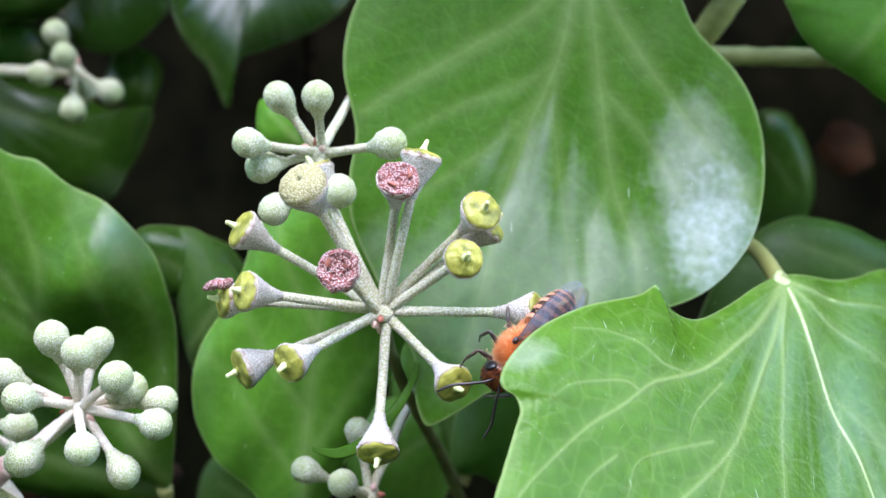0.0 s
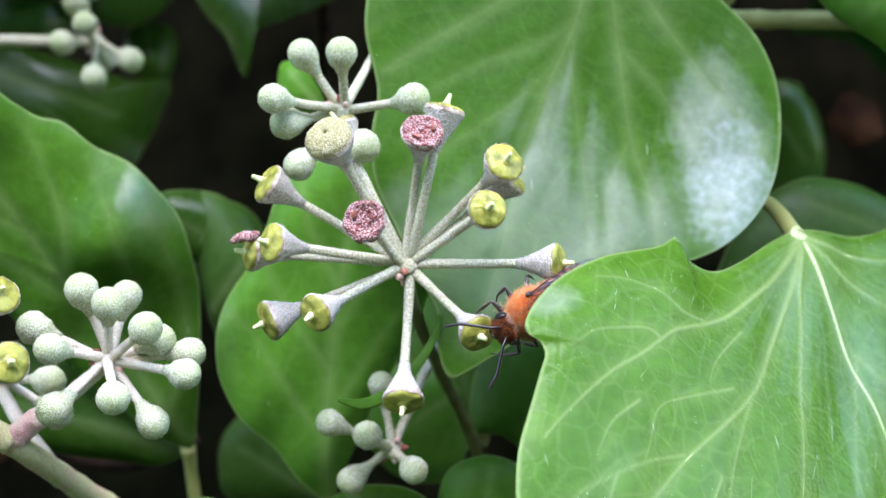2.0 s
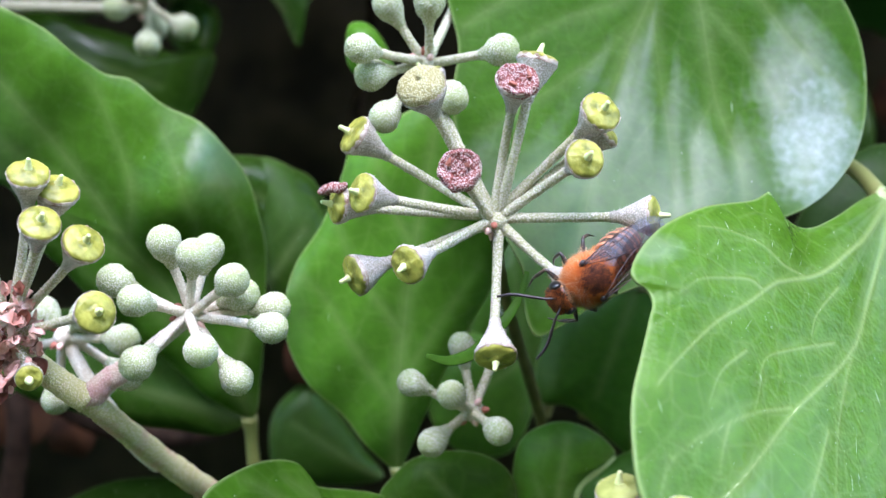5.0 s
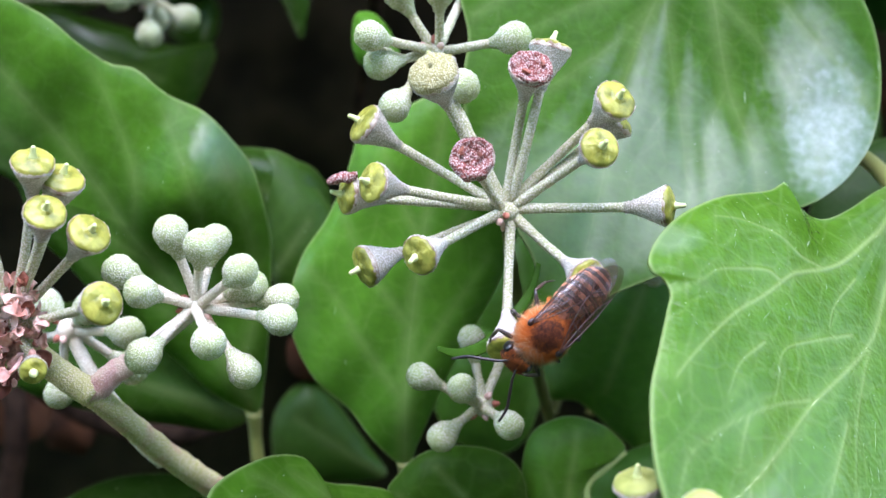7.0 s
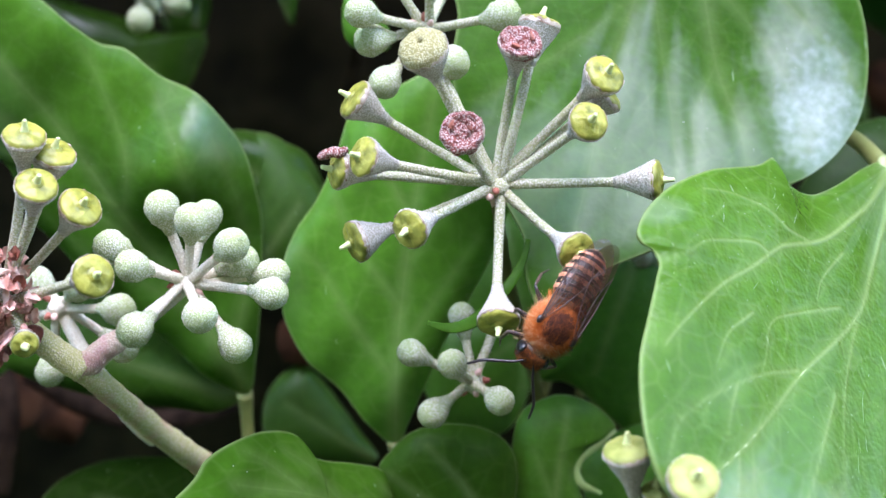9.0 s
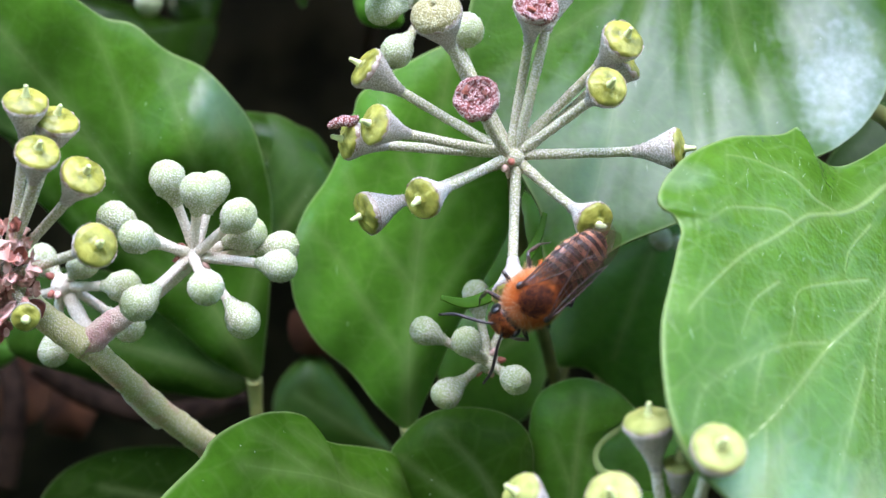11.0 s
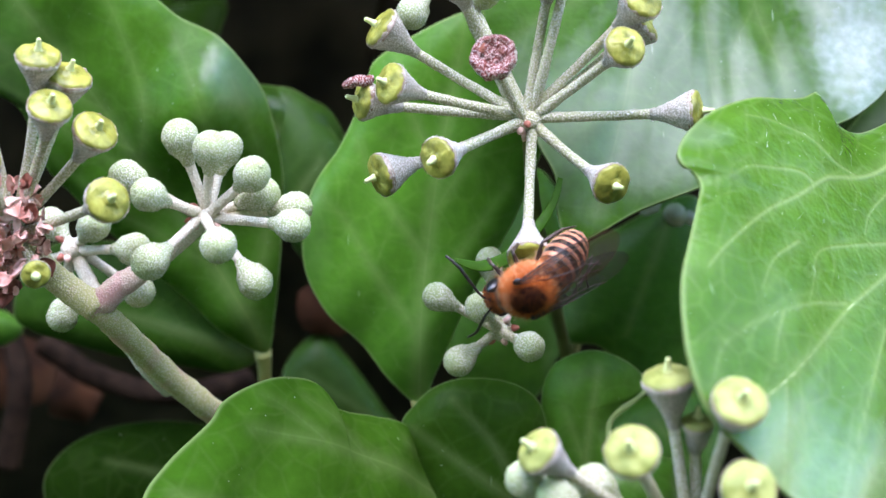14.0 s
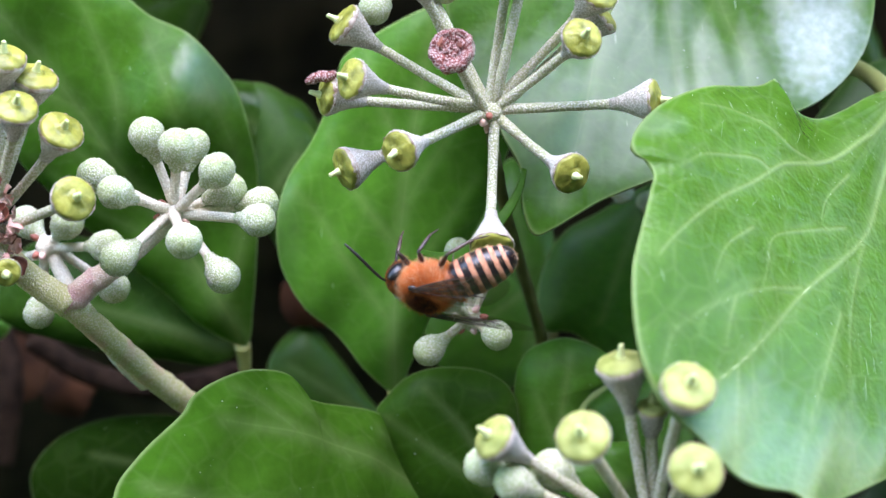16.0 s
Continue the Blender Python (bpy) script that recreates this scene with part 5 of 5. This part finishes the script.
def hairs(count, rx, ry, rz, length, centre, lean, seed, keep=lambda v: True):
    """Thin tapered hairs that stand on an egg and lean along the body."""
    rng = random.Random(seed)
    verts, faces = [], []
    while count > 0:
        d = Vector((rng.gauss(0, 1), rng.gauss(0, 1), rng.gauss(0, 1))).normalized()
        if not keep(d):
            continue
        count -= 1
        foot = Vector((d.x * rx, d.y * ry, d.z * rz)) + Vector(centre)
        way = (Vector((d.x / rx, d.y / ry, d.z / rz)).normalized() + Vector(lean) + Vector((rng.gauss(0, 0.25), rng.gauss(0, 0.25), rng.gauss(0, 0.25)))).normalized()
        side = way.orthogonal().normalized() * 0.011
        other = way.cross(side)
        tip = foot + way * length * rng.uniform(0.6, 1.2)
        k = len(verts)
        verts += [foot + side, foot - side * 0.5 + other * 0.87, foot - side * 0.5 - other * 0.87, tip]
        faces += [(k, k + 1, k + 3), (k + 1, k + 2, k + 3), (k + 2, k, k + 3)]
    return verts, faces


def limb(a, c, wide, mat, name, parent, label=""):
    """A straight leg joint from a to c, thickest where wide says."""
    a, c = Vector(a), Vector(c)
    return part(name, mesh(name, *tube([a, a.lerp(c, 0.33), a.lerp(c, 0.67), c], wide, 8, 2), mat), parent, label)


def build_bee():
    """A bee 10 mm long: head at +x, back at +z. Lengths in mm."""
    bee = tagged(new("ivy_bee"), "orange-furred bee with banded abdomen clinging to ivy flowers", "bee")
    thorax = part("thorax", mesh("thorax", *egg(1.8, 1.6, 1.5, centre=(1.7, 0, 0)), FUR), bee)
    top = lambda d: ((d.x - 0.06) / 0.62) ** 2 + (d.y / 0.58) ** 2 + 0.25 * noise.noise(d * 4) + 0.8 * noise.noise(d * 60) < 1 and d.z > 0.2
    part("fur", mesh("fur", *hairs(14000, 1.78, 1.58, 1.48, 0.54, (1.7, 0, 0), (-0.35, 0, 0), 1, lambda d: not top(d)), FUR), thorax, "dense orange fur")
    part("fur", mesh("fur", *hairs(9000, 1.81, 1.61, 1.53, 0.27, (1.7, 0, 0), (-0.5, 0, 0), 2, top), FUR_DARK), thorax, "short dark brown fur on the back")
    part("fur", mesh("fur", *hairs(350, 1.8, 1.6, 1.52, 0.42, (1.7, 0, 0), (-0.5, 0, 0), 9, top), FUR), thorax, "sparse orange hairs on the back")
    part("fur", mesh("fur", *hairs(1100, 1.74, 1.54, 1.46, 0.4, (1.7, 0, 0), (0, 0, -0.3), 3, lambda d: d.z < -0.25), FUR_PALE), thorax, "pale buff fur below")
    part("fur", mesh("fur", *hairs(1800, 1.78, 1.58, 1.48, 0.74, (1.7, 0, 0), (-0.2, 0, 0), 11, lambda d: d.z < 0.5 or d.x > 0.6), FUR_PALE), thorax, "long pale hairs at the sides")
    for s in (1, -1):
        part("wing_cap", mesh("wing_cap", *egg(0.34, 0.24, 0.2, 12, 8), SHELL), thorax, "dark cap at the wing root", pose(0.0019, 0.00147 * s, 0.0011))

    head = part("head", mesh("head", *egg(0.8, 1.16, 1.0, taper=0.15), SHELL), bee, "", pose(0.00385, 0, -0.0006, 0, 22, 0))
    part("fur", mesh("fur", *hairs(2600, 0.8, 1.14, 0.98, 0.38, (0, 0, 0), (0.3, 0, 0.2), 4, lambda d: abs(d.y) < 0.72 and d.x > -0.3), FUR), head, "orange face fur")
    part("fur", mesh("fur", *hairs(5500, 0.8, 1.14, 0.98, 0.35, (0, 0, 0), (0.3, 0, 0), 14, lambda d: abs(d.y) < 0.78 and d.x > -0.1), FUR_DARK), head, "dark brown face fur")
    part("fur", mesh("fur", *hairs(900, 0.76, 1.1, 0.98, 0.34, (0, 0, 0), (-0.4, 0, 0.2), 5, lambda d: d.x < -0.2), FUR_PALE), head, "pale buff fur behind the head")
    for s in (1, -1):
        part("eye", mesh("eye", *egg(0.46, 0.3, 0.76, 16, 10), EYE_SKIN), head, "glossy black compound eye", pose(0.0, 0.00102 * s, 0.0002, 0, 0, 8 * s))
    part("jaw", mesh("jaw", *joined(tube([(0.5, 0.4, -0.8), (0.9, 0.35, -1.0), (1.1, 0.05, -1.05)], [0.2, 0.16, 0.05], 7, 3), tube([(0.5, -0.4, -0.8), (0.9, -0.35, -1.0), (1.1, -0.05, -1.05)], [0.2, 0.16, 0.05], 7, 3)), LEG), head, "dark jaws")
    feelers = []
    for s in (1, -1):
        f = part("antenna", mesh("antenna", *tube([(0, 0, 0), (0.5, 0, 0.1), (0.95, 0.03 * s, 0.05), (1.9, 0.22 * s, -0.05), (3.0, 0.42 * s, -0.2), (4.1, 0.3 * s, -0.5)], [0.08, 0.085, 0.10, 0.115, 0.115, 0.085], 9, 4), SHELL), bee, "long black curved antenna")
        feelers.append(f)

    belly = part("abdomen", mesh("abdomen", *egg(2.75, 1.5, 1.36, 26, 26, -0.08, (-2.55, 0, 0), 0.8), SHELL), bee, "", pose(0.0004, 0, -0.0001))
    # salmon bands on the hind part of each plate
    for k, (x, wide) in enumerate([(-0.5, 0.36), (-1.4, 0.38), (-2.28, 0.38), (-3.12, 0.38), (-3.9, 0.34), (-4.55, 0.26)]):
        prof = []
        for dx in np.linspace(-wide / 2, wide / 2, 7):
            c = max(-0.999, min(0.999, (x + dx + 2.55) / 2.75))
            w = math.sqrt(1 - c * c) ** 0.8 * (1 + 0.08 * c)
            prof.append((x + dx, w, 0.012 + 0.03 * math.cos(math.pi * dx / wide)))
        verts, faces, n = [], [], 40
        for px, w, lift in prof:
            for s in range(n):
                b = 2 * math.pi * s / n
                jag = 0.05 * noise.noise(Vector((math.cos(b) * 6, math.sin(b) * 6, k)))
                verts.append(Vector((px + jag, (1.5 * w + lift) * math.cos(b), (1.36 * w + lift) * math.sin(b))))
        for r in range(len(prof) - 1):
            for s in range(n):
                u = (s + 1) % n
                faces.append((r * n + s, (r + 1) * n + s, (r + 1) * n + u, r * n + u))
        part("band", mesh("band", verts, faces, BAND), belly, "salmon-coloured hair band")
    part("fur", mesh("fur", *hairs(700, 2.76, 1.55, 1.4, 0.17, (-2.55, 0, 0), (-1.6, 0, 0), 6, lambda d: d.z < 0.6), FUR_PALE), belly, "fine buff hairs")
    part("fur", mesh("fur", *hairs(1300, 1.45, 1.45, 1.32, 0.42, (-1.2, 0, 0), (-1.0, 0, 0), 8, lambda d: d.x > 0.25), FUR), belly, "orange hairs at the waist")

    wings = []
    for s in (1, -1):
        for name, length, wide, lift, splay in (("fore_wing", 7.5, 2.5, 0.05 * s, -3.5), ("hind_wing", 5.4, 1.4, -0.12, 0)):
            pts = [(0, 0.12), (-0.8, 0.24), (-2.6, 0.36), (-5.0, 0.38), (-6.6, 0.25), (-7.6, -0.35), (-7.4, -1.15), (-6.2, -1.9), (-4.4, -2.2), (-2.2, -1.5), (-0.6, -0.5), (0, -0.1)]
            rim = closed_curve([(x * length / 7.6, y * wide / 2.5) for x, y in pts], 60)
            verts = [Vector((*rim.mean(0), 0.1))] + [Vector((x, y, 0.03 * math.sin(x * 2))) for x, y in rim]
            faces = [(0, k + 1, (k + 1) % 60 + 1) for k in range(60)]
            # the inner rim of each wing lies towards the middle of the back
            verts = [Vector((v.x, v.y * s, v.z)) for v in verts]
            wing = part(name, mesh(name, verts, faces, WING), bee, "smoky brown clear wing", pose(0.0019, 0.0014 * s, 0.00128 + lift / 1000, -14 * s, -3, -splay * s))
            wings.append((wing, s, lift, splay))
            k = length / 7.6
            m = wide / 2.5
            lines = [[(0, 0.1), (-2.6, 0.35), (-5.6, 0.36)], [(0, 0), (-2.0, -0.1), (-4.2, 0.0), (-5.4, 0.34)], [(0, -0.05), (-2.0, -0.75), (-4.0, -1.2), (-5.4, -0.9)], [(-2.0, -0.1), (-2.2, -0.78)], [(-3.3, 0.0), (-3.6, -1.1)], [(-4.2, 0.0), (-4.4, -1.15)], [(-4.4, -1.1), (-5.6, -1.7)]]
            net = [tube([(x * k, y * m * s, 0.06) for x, y in ln], [0.05, 0.04, 0.025], 5, 4) for ln in lines]
            part("venation", mesh("venation", *joined(*net), VEINS), wing, "dark wing veins")
        for x, reach, back, drop in ((3.1, 1.4, 1.0, 2.0), (2.0, 1.7, -0.3, 2.2), (0.9, 1.6, -2.6, 2.0)):
            hip, knee = (x, 0.8 * s, -1.1), (x + back * 0.45, (0.8 + reach) * s, -1.2)
            ankle = (x + back * 0.95, (0.8 + reach * 0.75) * s, -1.2 - drop * 0.8)
            toe = (x + back * 1.25, (0.8 + reach * 0.4) * s, -1.2 - drop * 1.2)
            leg = limb(hip, knee, [0.15, 0.2, 0.17, 0.11], LEG, "leg", bee, "dark shiny leg with pale hairs")
            limb(knee, ankle, [0.1, 0.14, 0.14, 0.09], SHIN, "shin", leg)
            limb(ankle, toe, [0.07, 0.07, 0.06, 0.03], SHIN, "foot", leg)
            mid = (Vector(hip) + Vector(knee)) / 2
            part("fur", mesh("fur", *hairs(60, 0.3, 0.3, 0.2, 0.28, mid, (0, 0, 0.2), int(x * 10)), FUR_PALE), leg, "pale leg hairs")
    return bee, belly, feelers, wings


bee, belly, feelers, wings = build_bee()

# seconds, middle of the body, way it heads, way its back faces, downward bend of the abdomen in degrees
FLIGHT = [
    (0.0, (6.6, 99.0, -6.5), (-0.60, -0.48, -0.64), (0.54, -0.83, 0.12), 0),
    (0.5, (6.1, 99.1, -6.7), (-0.53, -0.49, -0.69), (0.53, -0.83, 0.18), 5),
    (1.0, (6.1, 99.0, -8.1), (-0.48, -0.47, -0.74), (0.59, -0.80, 0.13), 10),
    (1.5, (5.4, 99.0, -8.1), (-0.53, -0.48, -0.70), (0.60, -0.79, 0.10), 8),
    (2.0, (6.0, 99.4, -7.6), (-0.73, -0.52, -0.43), (0.50, -0.84, 0.20), 5),
    (2.5, (6.1, 99.4, -7.3), (-0.75, -0.52, -0.41), (0.49, -0.85, 0.19), 5),
    (3.0, (4.9, 99.0, -6.9), (-0.75, -0.49, -0.45), (0.45, -0.87, 0.19), 8),
    (3.5, (4.3, 99.0, -8.1), (-0.65, -0.47, -0.60), (0.39, -0.88, 0.27), 10),
    (4.0, (3.6, 98.8, -8.3), (-0.68, -0.45, -0.58), (0.41, -0.89, 0.21), 15),
    (6.5, (0.7, 97.5, -10.5), (-0.81, -0.18, -0.57), (0.24, -0.97, -0.04), 25),
    (7.0, (-1.4, 97.4, -12.7), (-0.72, -0.16, -0.67), (0.21, -0.98, 0.02), 5),
    (7.5, (-1.4, 97.4, -13.0), (-0.74, -0.15, -0.66), (0.21, -0.98, 0.00), 5),
    (8.0, (-1.3, 96.9, -13.2), (-0.71, -0.05, -0.70), (0.13, -0.99, -0.07), 4),
    (8.5, (-0.9, 97.4, -13.5), (-0.62, -0.16, -0.77), (0.23, -0.97, 0.01), 6),
    (9.0, (-0.3, 97.4, -13.9), (-0.56, -0.16, -0.81), (0.26, -0.97, 0.01), 8),
    (11.5, (-2.8, 96.9, -14.3), (-0.78, -0.07, -0.62), (0.14, -0.99, -0.07), 5),
    (12.0, (-2.3, 97.4, -15.3), (-0.70, -0.16, -0.70), (0.19, -0.98, -0.02), 7),
    (12.5, (-2.3, 97.5, -15.3), (-0.33, -0.17, -0.93), (0.32, -0.95, 0.02), 8),
    (13.0, (-1.8, 97.4, -16.8), (-0.53, 0.31, -0.79), (0.15, -0.88, -0.44), 38),
    (13.5, (-2.8, 97.5, -17.1), (-0.81, 0.30, -0.50), (0.02, -0.84, -0.54), 62),
    (14.0, (-3.5, 97.5, -16.7), (-0.90, 0.29, -0.33), (-0.08, -0.85, -0.53), 62),
    (14.5, (-3.3, 97.5, -16.8), (-0.87, 0.29, -0.40), (-0.04, -0.84, -0.53), 58),
    (15.0, (-3.8, 97.5, -17.0), (-0.76, 0.30, -0.58), (0.03, -0.87, -0.49), 48),
    (15.5, (-6.5, 95.9, -18.2), (-0.78, 0.58, 0.05), (-0.20, -0.55, -0.80), 64),
    (16.0, (-7.8, 96.8, -17.9), (-0.86, 0.45, 0.08), (-0.20, -0.52, -0.82), 36),
]
# seconds, then spread and dip of the one and of the other antenna, in degrees
FEELERS = [
    (0.0, 38, 20, 25, 25), (1.0, 46, 15, 20, 30), (2.0, 35, 0, 30, 30), (3.0, 30, 10, 42, 30), (4.0, 32, 15, 32, 25),
    (6.5, 32, 8, 36, 20), (7.5, 28, 15, 40, 22), (8.5, 32, 15, 42, 20), (9.0, 34, 15, 45, 20),
    (11.5, 30, 15, 42, 25), (12.5, 42, 20, 40, 25), (13.0, 40, 15, 30, 35), (14.0, 35, 15, 65, 5), (15.0, 35, 30, 40, 15), (16.0, 20, 60, 55, 0),
]

# seconds, lift of the folded wings off the back and how far they open sideways, in degrees
WINGS = [(0.0, -3, 0), (4.0, -4, 0), (6.5, -6, 0), (9.0, -4, 0), (12.5, -4, 0), (13.0, -12, 4), (13.5, -20, 4), (14.0, -22, 4), (14.5, -20, 4), (15.0, -15, 6), (15.5, -6, 22), (16.0, -4, 18)]


def bee_pose(mid, ahead, back):
    x = Vector(ahead).normalized()
    z = (Vector(back) - x * Vector(back).dot(x)).normalized()
    turn = Matrix((x, z.cross(x), z)).transposed().to_4x4()
    return Matrix.Translation(at(mid)) @ turn


def motions():
    walk(bee, [(t, bee_pose(mid, ahead, back)) for t, mid, ahead, back, bend in FLIGHT])
    walk(belly, [(t, pose(0.0004, 0, -0.0001, 0, -bend, 0)) for t, mid, ahead, back, bend in FLIGHT])
    for wing, s, lift, splay in wings:
        walk(wing, [(t, pose(0.0019, 0.0014 * s, 0.00128 + lift / 1000, -14 * s, up, -(splay + wide) * s)) for t, up, wide in WINGS])
    walk(feelers[0], [(t, pose(0.00462, 0.00035, 0.0, 0, d0, s0)) for t, s0, d0, s1, d1 in FEELERS])
    walk(feelers[1], [(t, pose(0.00462, -0.00035, 0.0, 0, d1, -s1)) for t, s0, d0, s1, d1 in FEELERS])


motions()
